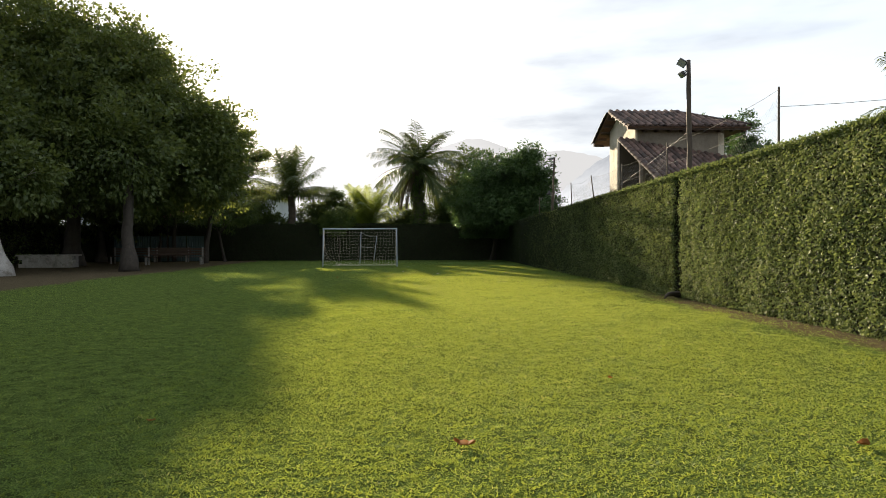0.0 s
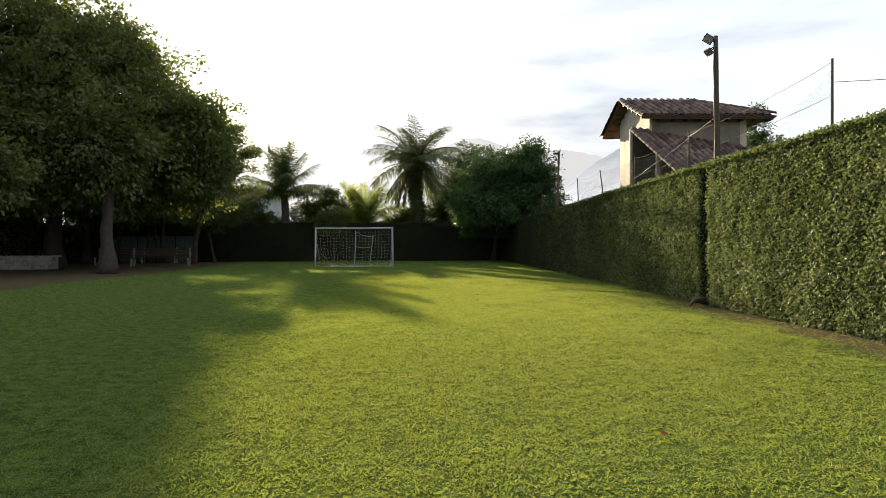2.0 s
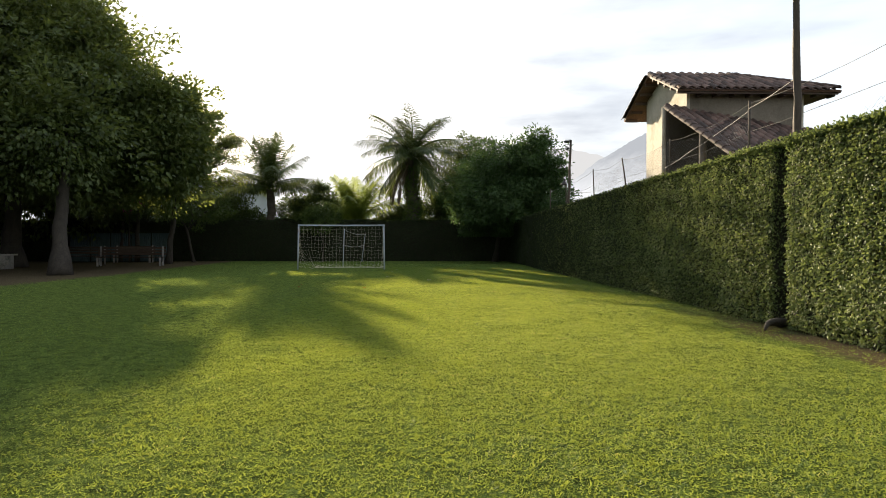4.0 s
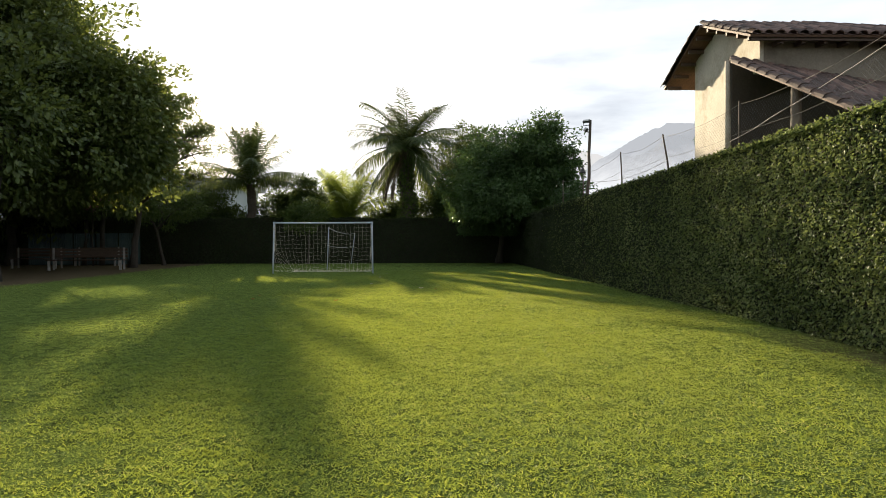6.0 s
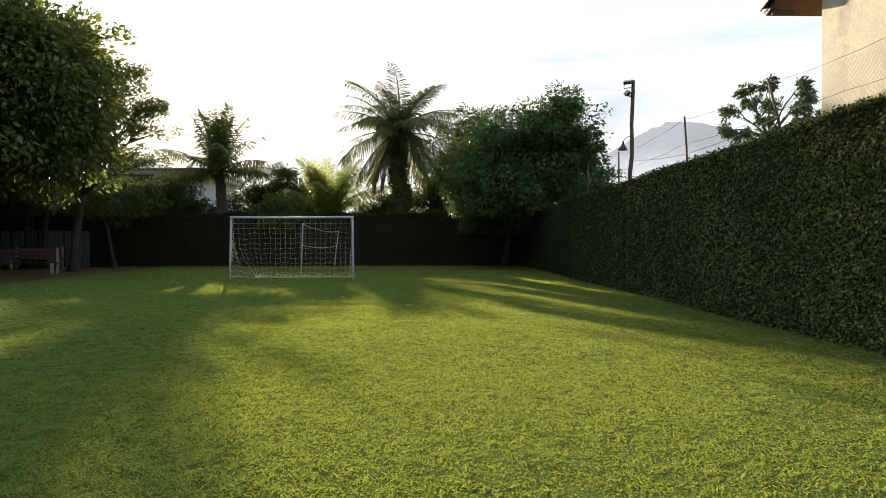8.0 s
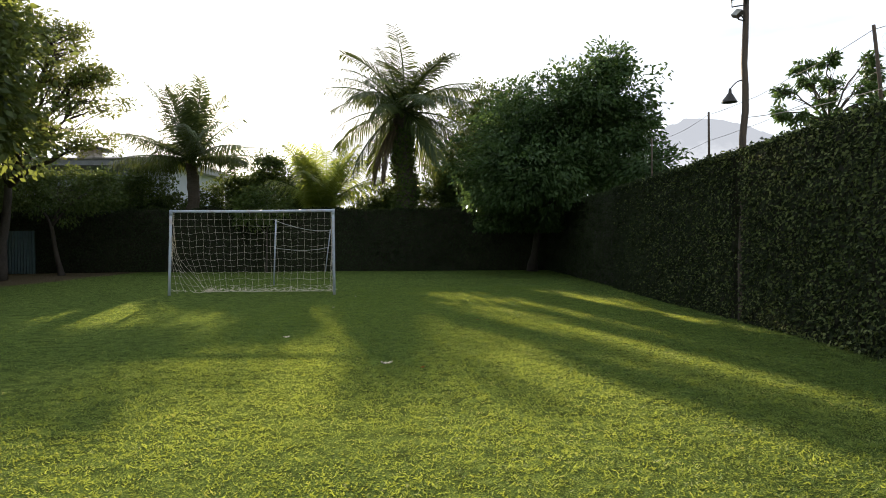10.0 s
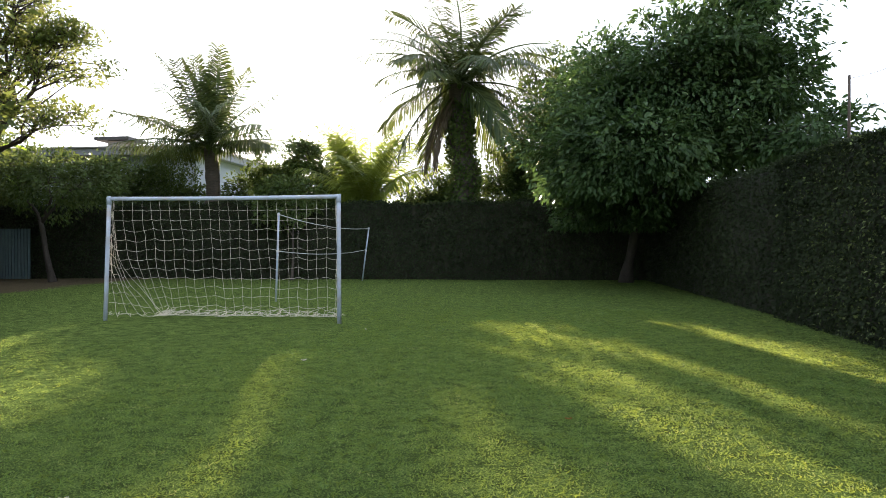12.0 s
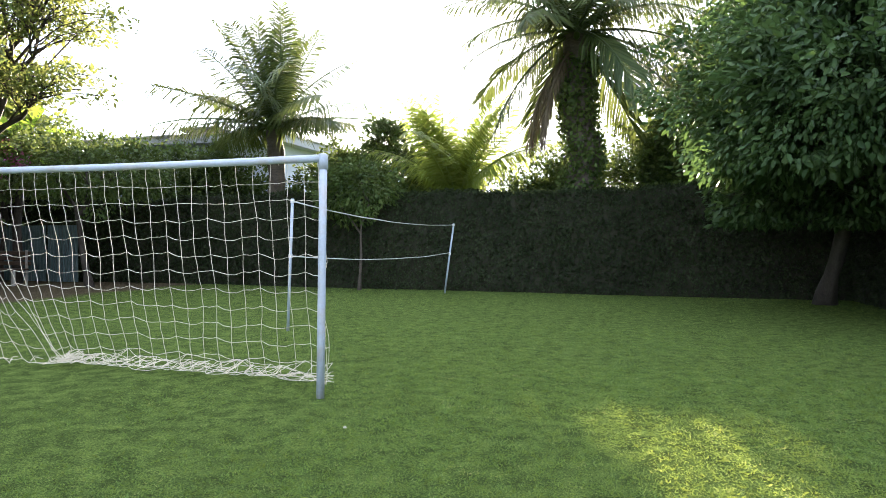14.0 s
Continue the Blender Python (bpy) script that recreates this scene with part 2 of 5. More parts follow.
M_PLASTER = surface("cream_plaster", (0.36, 0.33, 0.26), (0.56, 0.515, 0.41), 1.6, 0.85, 0, 0.3, 24, None, (0.27, 0.225, 0.14), (0.3, 0.65))
# brown plaster with the porch's inner shade put into its colour
M_SHADEBROWN = surface("shaded_brown_plaster", (0.05, 0.042, 0.032), (0.10, 0.085, 0.065), 1.5, 0.9, 0, 0.3, 30)
# stained plaster, browned and darkened to carry the shade of eaves and porch
M_SHADEPLASTER = surface("shaded_plaster", (0.14, 0.118, 0.088), (0.26, 0.225, 0.17), 1.4, 0.9, 0, 0.35, 30, None, (0.09, 0.075, 0.055))
M_TILE = surface("clay_tile", (0.035, 0.022, 0.018), (0.165, 0.10, 0.076), 7, 0.85, 0, 0.5, 40, None, (0.07, 0.06, 0.05), (0.25, 0.75), 0.65)
M_TIMBER = surface("dark_timber", (0.035, 0.022, 0.014), (0.10, 0.062, 0.04), 4, 0.7, 0, 0.3, 40, (1, 6, 6))
M_SOFFIT = surface("timber_soffit", (0.07, 0.036, 0.022), (0.16, 0.09, 0.055), 4, 0.75, 0, 0.3, 40, (6, 1, 6))
M_WHITEWALL = surface("pale_wall", (0.34, 0.37, 0.42), (0.46, 0.50, 0.55), 0.8, 0.85, 0, 0.15, 20)
M_GREYROOF = surface("grey_roof", (0.20, 0.21, 0.23), (0.34, 0.35, 0.37), 2, 0.7, 0, 0.3, 30)
M_GLASSDARK = surface("dark_window", (0.02, 0.025, 0.03), (0.05, 0.055, 0.06), 3, 0.12, 0, 0.02, 10)
M_STONE = surface("pale_stone", (0.26, 0.24, 0.20), (0.46, 0.43, 0.37), 5, 0.9, 0, 0.6, 40, None, (0.16, 0.15, 0.12))
M_CONCRETE = surface("concrete", (0.22, 0.21, 0.19), (0.38, 0.36, 0.33), 4, 0.9, 0, 0.4, 50, None, (0.14, 0.13, 0.11))
M_LENS = surface("lamp_glass", (0.22, 0.23, 0.20), (0.32, 0.33, 0.29), 5, 0.15, 0, 0.02, 20)
M_DEADLEAF = foliage("dead_leaf", [(0.2, (0.12, 0.05, 0.015)), (0.8, (0.25, 0.12, 0.03))], (0.35, 0.16, 0.03), 0.3, 0.7, 3, 0.05)
M_PALELEAF = foliage("pale_dead_leaf", [(0.2, (0.42, 0.38, 0.30)), (0.8, (0.62, 0.58, 0.48))], (0.5, 0.4, 0.2), 0.2, 0.6, 3)
# both hill materials emit light, which paints the haze onto them
M_HILL = haze("haze_glow_hills", (0.90, 0.90, 0.90), (0.40, 0.415, 0.44), 0.45, 90, 330)
M_HILL_FAR = haze("far_haze_glow_hills", (0.90, 0.88, 0.86), (0.74, 0.73, 0.72), 0.36, 0, 260)


# ---- mesh helpers ----
rng = np.random.default_rng(7)


class Geo:
    """Gathers vertices and faces for one mesh."""

    def __init__(self):
        self.v, self.f, self.count = [], [], 0

    def add(self, verts, faces):
        verts = np.asarray(verts, float).reshape(-1, 3)
        self.v.append(verts)
        self.f.extend([tuple(int(i) + self.count for i in f) for f in faces])
        self.count += len(verts)

    def tube(self, pts, radii, sides=8, caps=True, wob=0.0):
        pts = [Vector(p) for p in pts]
        if np.isscalar(radii):
            radii = [radii] * len(pts)
        vs, fs = [], []
        up = Vector((0.31, 0.17, 0.93))
        for k, p in enumerate(pts):
            d = (pts[min(k + 1, len(pts) - 1)] - pts[max(k - 1, 0)]).normalized()
            if abs(d.dot(up)) > 0.97:
                up = Vector((1, 0.1, 0))
            a = d.cross(up).normalized()
            b = a.cross(d)
            for j in range(sides):
                an = 2 * math.pi * j / sides
                r = radii[k] * (1 + wob * (noise.noise(p * 1.7 + Vector((math.cos(an), math.sin(an), 0)) * 1.3)))
                vs.append(p + (a * math.cos(an) + b * math.sin(an)) * r)
        for k in range(len(pts) - 1):
            for j in range(sides):
                j2 = (j + 1) % sides
                fs.append((k * sides + j, k * sides + j2, (k + 1) * sides + j2, (k + 1) * sides + j))
        if caps:
            fs.append(tuple(range(sides - 1, -1, -1)))
            fs.append(tuple((len(pts) - 1) * sides + j for j in range(sides)))
        self.add([tuple(v) for v in vs], fs)

    def box(self, lo, hi, m=None):
        (x0, y0, z0), (x1, y1, z1) = lo, hi
        vs = [Vector(p) for p in ((x0, y0, z0), (x1, y0, z0), (x1, y1, z0), (x0, y1, z0), (x0, y0, z1), (x1, y0, z1), (x1, y1, z1), (x0, y1, z1))]
        if m is not None:
            vs = [m @ v for v in vs]
        self.add([tuple(v) for v in vs], [(0, 3, 2, 1), (4, 5, 6, 7), (0, 1, 5, 4), (1, 2, 6, 5), (2, 3, 7, 6), (3, 0, 4, 7)])

    def make(self, name, mat, parent=None, label="", smooth=False):
        return mesh_np(name, np.concatenate(self.v), self.f, mat, parent, label, smooth)


def mesh_np(name, verts, faces, mat, parent=None, label="", smooth=False):
    me = bpy.data.meshes.new(name)
    if isinstance(faces, np.ndarray):
        k = faces.shape[1]
        me.vertices.add(len(verts))
        me.vertices.foreach_set("co", np.ascontiguousarray(verts, np.float32).ravel())
        me.loops.add(faces.size)
        me.loops.foreach_set("vertex_index", np.ascontiguousarray(faces, np.int32).ravel())
        me.polygons.add(len(faces))
        me.polygons.foreach_set("loop_start", np.arange(0, faces.size, k, dtype=np.int32))
        me.update(calc_edges=True)
    else:
        me.from_pydata([tuple(v) for v in verts], [], faces)
        me.update()
    if smooth:
        me.polygons.foreach_set("use_smooth", np.ones(len(me.polygons), bool))
    me.materials.append(mat)
    return link(name, me, parent, label)


def base_of(ob):
    return (base_of(ob.parent) if ob.parent else Matrix()) @ ob.matrix_basis


def link(name, me, parent=None, label="", local=False):
    """Links a mesh that is written in world metres, or in its parent's own when local, under its parent."""
    ob = new(name, me)
    if parent is not None:
        ob.parent = parent
        if not local:
            me.transform(base_of(parent).inverted())
    if label:
        ob["label"] = label
    return ob


def thing(name, label, category, at=(0, 0, 0), group="", kind="", turn=0.0):
    ob = new(name)
    ob.empty_display_size = 0.2
    ob.matrix_basis = pose(*at, 0, 0, turn)
    return tagged(ob, label, category, group, kind)


def unit(v):
    return v / np.maximum(np.linalg.norm(v, axis=1, keepdims=True), 1e-9)


def leaf_mesh(p, d, nrm, length, width, hexa=False):
    """Leaves at points p, along d, with faces turned to nrm: folded along the midrib."""
    n = len(p)
    d = unit(d)
    s = unit(np.cross(d, nrm))
    up = np.cross(s, d)
    length = np.broadcast_to(length, (n,))[:, None]
    width = np.broadcast_to(width, (n,))[:, None]
    fold = up * width * 0.22
    if not hexa:
        v = np.stack([p, p + d * length * 0.45 + s * width * 0.5 + fold, p + d * length, p + d * length * 0.45 - s * width * 0.5 + fold], 1)
        f = np.array([[0, 1, 2], [0, 2, 3]])
        k = 4
    else:
        droop = -up * length * 0.10
        v = np.stack([p, p + d * length * 0.28 + s * width * 0.42 + fold, p + d * length * 0.68 + s * width * 0.45 + fold + droop * 0.4, p + d * length + droop,
                      p + d * length * 0.68 - s * width * 0.45 + fold + droop * 0.4, p + d * length * 0.28 - s * width * 0.42 + fold], 1)
        f = np.array([[0, 1, 2, 3], [0, 3, 4, 5]])
        k = 6
    faces = (f[None] + (np.arange(n) * k)[:, None, None]).reshape(-1, f.shape[1])
    return v.reshape(-1, 3), faces


def rand_dir(n):
    return unit(rng.normal(size=(n, 3)))


def crown_points(blobs, n, clump=0.55, shell=0.55):
    """Points and outward ways in clumps over the blobs (x, y, z, rx, ry, rz), denser towards the outside."""
    vol = np.array([b[3] * b[4] + b[4] * b[5] + b[3] * b[5] for b in blobs])
    cnt = np.maximum((n * vol / vol.sum()).astype(int), 30)
    pts, outs = [], []
    for b, c in zip(blobs, cnt):
        k = max(c // 45, 6)
        dirs = rand_dir(k)
        rad = shell + (1.05 - shell) * rng.random((k, 1)) ** 0.6
        rad *= 1 + 0.16 * rng.normal(size=(k, 1))
        cen = np.array(b[:3]) + dirs * rad * np.array(b[3:])
        size = clump * (0.6 + 0.8 * rng.random((k, 1)))
        who = rng.integers(0, k, c)
        off = rand_dir(c) * rng.random((c, 1)) ** 0.45
        off[:, 2] *= 0.7
        pts.append(cen[who] + off * size[who])
        outs.append(unit(dirs[who] + 0.8 * off))
    return np.concatenate(pts), np.concatenate(outs)


def crown(name, blobs, n, length, width, mat, parent, clump=0.55, shell=0.55, hexa=False, droop=0.35, zmin=0.1, label=""):
    p, o = crown_points(blobs, n, clump, shell)
    keep = p[:, 2] > zmin
    p, o = p[keep], o[keep]
    m = len(p)
    d = o + 0.8 * rand_dir(m)
    d[:, 2] -= droop
    nr = o * 0.4 + 0.75 * rand_dir(m) + np.array([0, 0, 0.55])
    sz = 0.7 + 0.6 * rng.random(m)
    v, f = leaf_mesh(p, d, nr, length * sz, width * sz, hexa)
    ob = mesh_np(name, v, f, mat, parent, label)
    ob["kind"] = "stuff"
    return ob


def bend(a, b, sag=0.0, n=6, wob=0.0, seed=0):
    """A line of points from a to b with a sag and a wobble."""
    a, b = Vector(a), Vector(b)
    out = []
    for k in range(n + 1):
        u = k / n
        p = a.lerp(b, u)
        p.z -= sag * 4 * u * (1 - u)
        w = wob * math.sin(math.pi * u)
        q = p * 1.1 + Vector((seed * 3.1, seed, 0))
        p += Vector((noise.noise(q), noise.noise(q + Vector((9, 0, 0))), 0.5 * noise.noise(q + Vector((0, 9, 0))))) * w
        out.append(p)
    return out


# ---- ground ----
def swell(x, y):
    """The lawn's gentle unevenness, at the corners of its one-metre grid."""
    if abs(x) > 30 or not -20 < y < 60:
        return 0.0
    return 0.05 * noise.noise(Vector((x * 0.13, y * 0.13, 0))) + 0.012 * noise.noise(Vector((x * 0.9, y * 0.9, 3))) - 0.02


def build_ground():
    xs = np.unique(np.concatenate([np.linspace(-1500, -60, 12), np.linspace(-60, 60, 121), np.linspace(60, 1500, 12)]))
    ys = np.unique(np.concatenate([np.linspace(-1500, -40, 12), np.linspace(-40, 80, 121), np.linspace(80, 1500, 12)]))
    X, Y = np.meshgrid(xs, ys)
    Z = np.zeros_like(X)
    for i in range(X.shape[0]):
        for j in range(X.shape[1]):
            Z[i, j] = swell(X[i, j], Y[i, j])
    nx, ny = len(xs), len(ys)
    idx = np.arange(nx * ny).reshape(ny, nx)
    f = np.stack([idx[:-1, :-1], idx[:-1, 1:], idx[1:, 1:], idx[1:, :-1]], -1).reshape(-1, 4)
    ob = mesh_np("ground", np.stack([X, Y, Z], -1).reshape(-1, 3), f, M_GROUND, smooth=True)
    return tagged(ob, "short green lawn with bare brown earth at its edges", "lawn", kind="structure")


build_ground()


def height(x, y):
    a, b = math.floor(x), math.floor(y)
    u, v = x - a, y - b
    return (swell(a, b) * (1 - u) + swell(a + 1, b) * u) * (1 - v) + (swell(a, b + 1) * (1 - u) + swell(a + 1, b + 1) * u) * v


def build_grass():
    out_p = []
    for x0, x1, y0, y1, per in ((-1.6, 3.3, 2.6, 20, 6500), (-2.6, -1.6, 1.8, 20, 3600), (3.3, 5.6, 1.8, 20, 3600), (-2.2, 5.4, 20, 33, 3400), (-5.5, -2.6, 2, 33, 1000), (-11.4, -5.5, 2, 36, 300), (-3.4, 5.7, 33, 40, 900), (-1.2, 4.2, 33, 37, 2600), (-11.4, 5.6, 36, 48, 300)):
        n = int((x1 - x0) * (y1 - y0) * per)
        p = np.stack([rng.uniform(x0, x1, n), rng.uniform(y0, y1, n), np.zeros(n)], 1)
        out_p.append(p)
    p = np.concatenate(out_p)
    p[:, :2] += rng.normal(size=(len(p), 2)) * 0.3
    # thin out towards the bare strip along the tall hedge
    bare = (p[:, 1] < 18) & (p[:, 0] > 4.8 + 0.25 * np.sin(p[:, 1] * 1.3) + 0.15 * np.sin(p[:, 1] * 4.1))
    keep = (~bare | (rng.random(len(p)) < 0.22)) & (p[:, 0] < 5.6)
    # tufts: draw blades together, leave small gaps
    p = p[keep]
    p = p[rng.permutation(len(p))]
    seeds = rng.integers(0, len(p), len(p) // 7)
    tuft = p[seeds][:, :2]
    who = rng.integers(0, len(tuft), len(p) // 3)
    p[:len(who), :2] = tuft[who] + rng.normal(size=(len(who), 2)) * 0.014
    hs = np.array([[swell(a, b) for b in range(0, 51)] for a in range(-13, 8)])
    ix = np.clip(p[:, 0] + 13, 0, 19.99)
    iy = np.clip(p[:, 1], 0, 49.99)
    a, b = ix.astype(int), iy.astype(int)
    fx, fy = ix - a, iy - b
    p[:, 2] = hs[a, b] * (1 - fx) * (1 - fy) + hs[a + 1, b] * fx * (1 - fy) + hs[a, b + 1] * (1 - fx) * fy + hs[a + 1, b + 1] * fx * fy - 0.002
    n = len(p)
    d = rand_dir(n)
    d[:, 2] = 0.15 + 0.75 * rng.random(n)
    d = unit(d)
    s = unit(np.cross(d, rand_dir(n)))
    # short and long patches a hand's width across
    lump = np.zeros(n)
    for cell, amp in ((0.055, 0.55), (0.12, 0.35), (0.4, 0.08)):
        tab = rng.random((256, 256))
        qx, qy = p[:, 0] / cell + 500, p[:, 1] / cell
        i, j = qx.astype(int), qy.astype(int)
        u, w = qx - i, qy - j
        i, j = i % 255, j % 255
        lump += amp * (tab[i, j] * (1 - u) * (1 - w) + tab[i + 1, j] * u * (1 - w) + tab[i, j + 1] * (1 - u) * w + tab[i + 1, j + 1] * u * w - 0.5)
    ln = ((0.011 + 0.020 * rng.random(n) ** 1.3) * np.clip(1 + 1.3 * lump, 0.3, 2.0))[:, None]
    wd = (0.0031 + 0.0028 * rng.random(n))[:, None]
    v = np.stack([p - s * wd, p + s * wd, p + d * ln], 1).reshape(-1, 3)
    f = np.arange(3 * n).reshape(-1, 3)
    ob = mesh_np("grass", v, f, M_GRASS)
    return tagged(ob, "short broad-bladed grass of the mown lawn", "grass", kind="stuff")


build_grass()


# ---- hills ----
def hill(name, mat, label, dist, span, profile, depth=500):
    """A ridge at a distance: profile gives its rise in degrees by its bearing."""
    a0, a1 = span
    cols, rows = 300, 14
    vs = []
    for r in range(rows):
        u = r / (rows - 1)
        for c in range(cols):
            a = a0 + (a1 - a0) * c / (cols - 1)
            rise = math.tan(radians(max(profile(a), -0.6))) * (dist + depth * u)
            rise *= u ** 0.8
            rise += (9 * noise.noise(Vector((a * 0.5, u * 3, dist))) + 6 * noise.noise(Vector((a * 1.6, u * 8, dist))) + 4 * noise.noise(Vector((a * 4.1, u * 15, dist)))) * u
            d = dist + depth * u
            vs.append((d * math.sin(radians(a)), d * math.cos(radians(a)), rise - 6))
    fs = [(r * cols + c, r * cols + c + 1, (r + 1) * cols + c + 1, (r + 1) * cols + c) for r in range(rows - 1) for c in range(cols - 1)]
    ob = mesh_np(name, np.array(vs), fs, mat, smooth=True)
    return tagged(ob, label, "hill", kind="structure")


def bump_at(a, c, w, h):
    return h * math.exp(-((a - c) / w) ** 2)


hill("backdrop", M_HILL, "rocky wooded hill, bright haze painted as its own glow", 1500, (-3, 60),
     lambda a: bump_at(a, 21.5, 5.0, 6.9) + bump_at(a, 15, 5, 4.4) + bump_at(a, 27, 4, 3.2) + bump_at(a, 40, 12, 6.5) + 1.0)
hill("backdrop_far", M_HILL_FAR, "long hill range, near-white glare painted as its own glow", 2400, (-70, 32),
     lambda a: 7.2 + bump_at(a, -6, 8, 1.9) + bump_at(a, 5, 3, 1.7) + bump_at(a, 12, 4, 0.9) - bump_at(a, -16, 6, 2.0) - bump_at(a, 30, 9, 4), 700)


# ---- hedges ----
def hedge(label, face, along0, along1, axis, out, top, thick, per, leaf, gaps=(), step=0.18, top_wave=0.06, fall=0.0, lump=1.0, mat=None, shade_run=None):
    """A clipped hedge along x or y; out is the way its seen face looks (+1 or -1 across)."""
    root = thing("hedge", label, "hedge", (face, along0, 0) if axis == "y" else (along0, face, 0), kind="structure")
    L = along1 - along0
    n, m = int(L / step) + 1, int(top / step) + 2

    def relief(s, z):
        q = Vector((s * 0.55, z * 0.55, face))
        r = lump * (0.10 * noise.noise(q) + 0.07 * noise.noise(q * 3.3)) + 0.035 * noise.noise(q * 9)
        for g0, w in gaps:
            r -= 0.34 * math.exp(-((s - g0) / w) ** 4)
        return r

    def put(s, c, z):
        return (face + out * c, s, z) if axis == "y" else (s, face + out * c, z)

    def crest(s):
        return top - fall * (s - along0) + top_wave * (noise.noise(Vector((s * 0.5, 3, face))) + 0.6 * noise.noise(Vector((s * 2.1, 7, face))))

    vs, fs = [], []
    for i in range(n):
        s = along0 + L * i / (n - 1)
        t = crest(s) - 0.05
        for j in range(m):
            z = t * j / (m - 1)
            vs.append(put(s, relief(s, z) - 0.06 - 0.06 * (j == m - 1), z - 0.05 * (j == 0)))
        vs.append(put(s, -thick, t))
        vs.append(put(s, -thick, -0.05))
    k = m + 2
    for i in range(n - 1):
        for j in range(k - 1):
            fs.append((i * k + j, (i + 1) * k + j, (i + 1) * k + j + 1, i * k + j + 1))
    fs.append(tuple(range(k)))
    fs.append(tuple((n - 1) * k + j for j in range(k)))
    # solid body behind the leaves; its blackness stands in for shade
    mesh_np("hedge_shade_core", np.array(vs), fs, M_SHADECORE, root, "solid near-black body painting shade between the leaves")
    # leaves on the face and along the top
    cnt = int(L * top * per)
    s = rng.uniform(along0, along1, cnt)
    z = rng.random(cnt) * (top + 0.02)
    for g0, w in gaps:
        keep = (np.abs(s - g0) > w * 0.55) | (rng.random(len(s)) < 0.12)
        s, z = s[keep], z[keep]
    c = np.array([relief(a, b) for a, b in zip(s, z)])
    c += 0.09 * (rng.random(len(s)) ** 1.4) - 0.05
    extra = int(L * (thick + 0.15) * per * 0.7)
    s2 = rng.uniform(along0, along1, extra)
    c2 = -rng.random(extra) * thick + 0.1
    z2 = np.array([crest(a) for a in s2]) - 0.06 + 0.085 * rng.random(extra) ** 2.2
    cr = np.array([crest(a) for a in s])
    z = np.minimum(z, cr)
    s, z, c = np.concatenate([s, s2]), np.concatenate([z, z2]), np.concatenate([c, c2])
    tops = np.concatenate([np.zeros(len(s) - extra), np.ones(extra)])[:, None]
    across = np.array([out, 0, 0]) if axis == "y" else np.array([0, out, 0])
    p = np.stack([face + out * c, s, z], 1) if axis == "y" else np.stack([s, face + out * c, z], 1)
    q = len(p)
    nr = across * (1 - tops) * 1.0 + np.array([0, 0, 1.0]) * (0.22 + tops * 0.7) + 0.85 * rand_dir(q)
    d = rand_dir(q) * 0.8 + across * 0.30 + np.array([0, 0, -0.65]) * (1 - 1.5 * tops)
    sz = 0.65 + 0.7 * rng.random(q)
    # shade painted leaf by leaf: the share of darker leaves grows along the hedge
    dark = np.zeros(q, bool) if shade_run is None else rng.random(q) < np.clip((s - shade_run[0]) / (shade_run[1] - shade_run[0]), 0, 1)
    for pick, m, lab in ((~dark, mat or M_HEDGE, "dense small green leaves"), (dark, M_SHADEHEDGE, "dense small leaves coloured darker for shade")):
        if pick.any():
            v, f = leaf_mesh(p[pick], d[pick], nr[pick], leaf * sz[pick], leaf * 0.62 * sz[pick])
            mesh_np("hedge_leaves", v, f, m, root, lab)["kind"] = "stuff"
    return root


# leaf colours darken towards the far end to paint in the trees' shade
hedge("tall clipped green hedge covering the wall beside the lawn", 5.66, 3.0, 22.0, "y", -1, 2.88, 0.75, 3200, 0.043, ((14.5, 0.15),), fall=0.0105, lump=0.4, top_wave=0.035, shade_run=(13.0, 36.5))
hedge("tall clipped green hedge in the shade beside the lawn", 5.66, 22.0, 36.0, "y", -1, 2.68, 0.75, 1800, 0.05, ((29.25, 0.12),), fall=0.0105, lump=0.4, top_wave=0.035, shade_run=(13.0, 36.5))
hedge("tall clipped hedge under the trees, shade put into its leaf colour", 5.70, 36.0, 47.2, "y", -1, 2.54, 0.75, 700, 0.055, lump=0.6, mat=M_SHADEHEDGE)
hedge("tall clipped hedge running on past the start of the lawn", 5.68, -14, 3.0, "y", -1, 2.85, 0.75, 200, 0.09)
hedge("clipped hedge closing the far end of the lawn, leaf colour darkened for shade", 46.4, -26, 5.75, "x", -1, 2.56, 0.9, 620, 0.075, (), 0.25, 0.14, mat=M_SHADEHEDGE)
hedge("plain hedge along the shaded side of the garden", -25.5, -14, 46.4, "y", 1, 4.6, 0.6, 90, 0.16, (), 0.4)
hedge("plain hedge behind the start of the lawn", -14, -25.5, 5.7, "x", 1, 2.6, 0.6, 80, 0.14, (), 0.4)


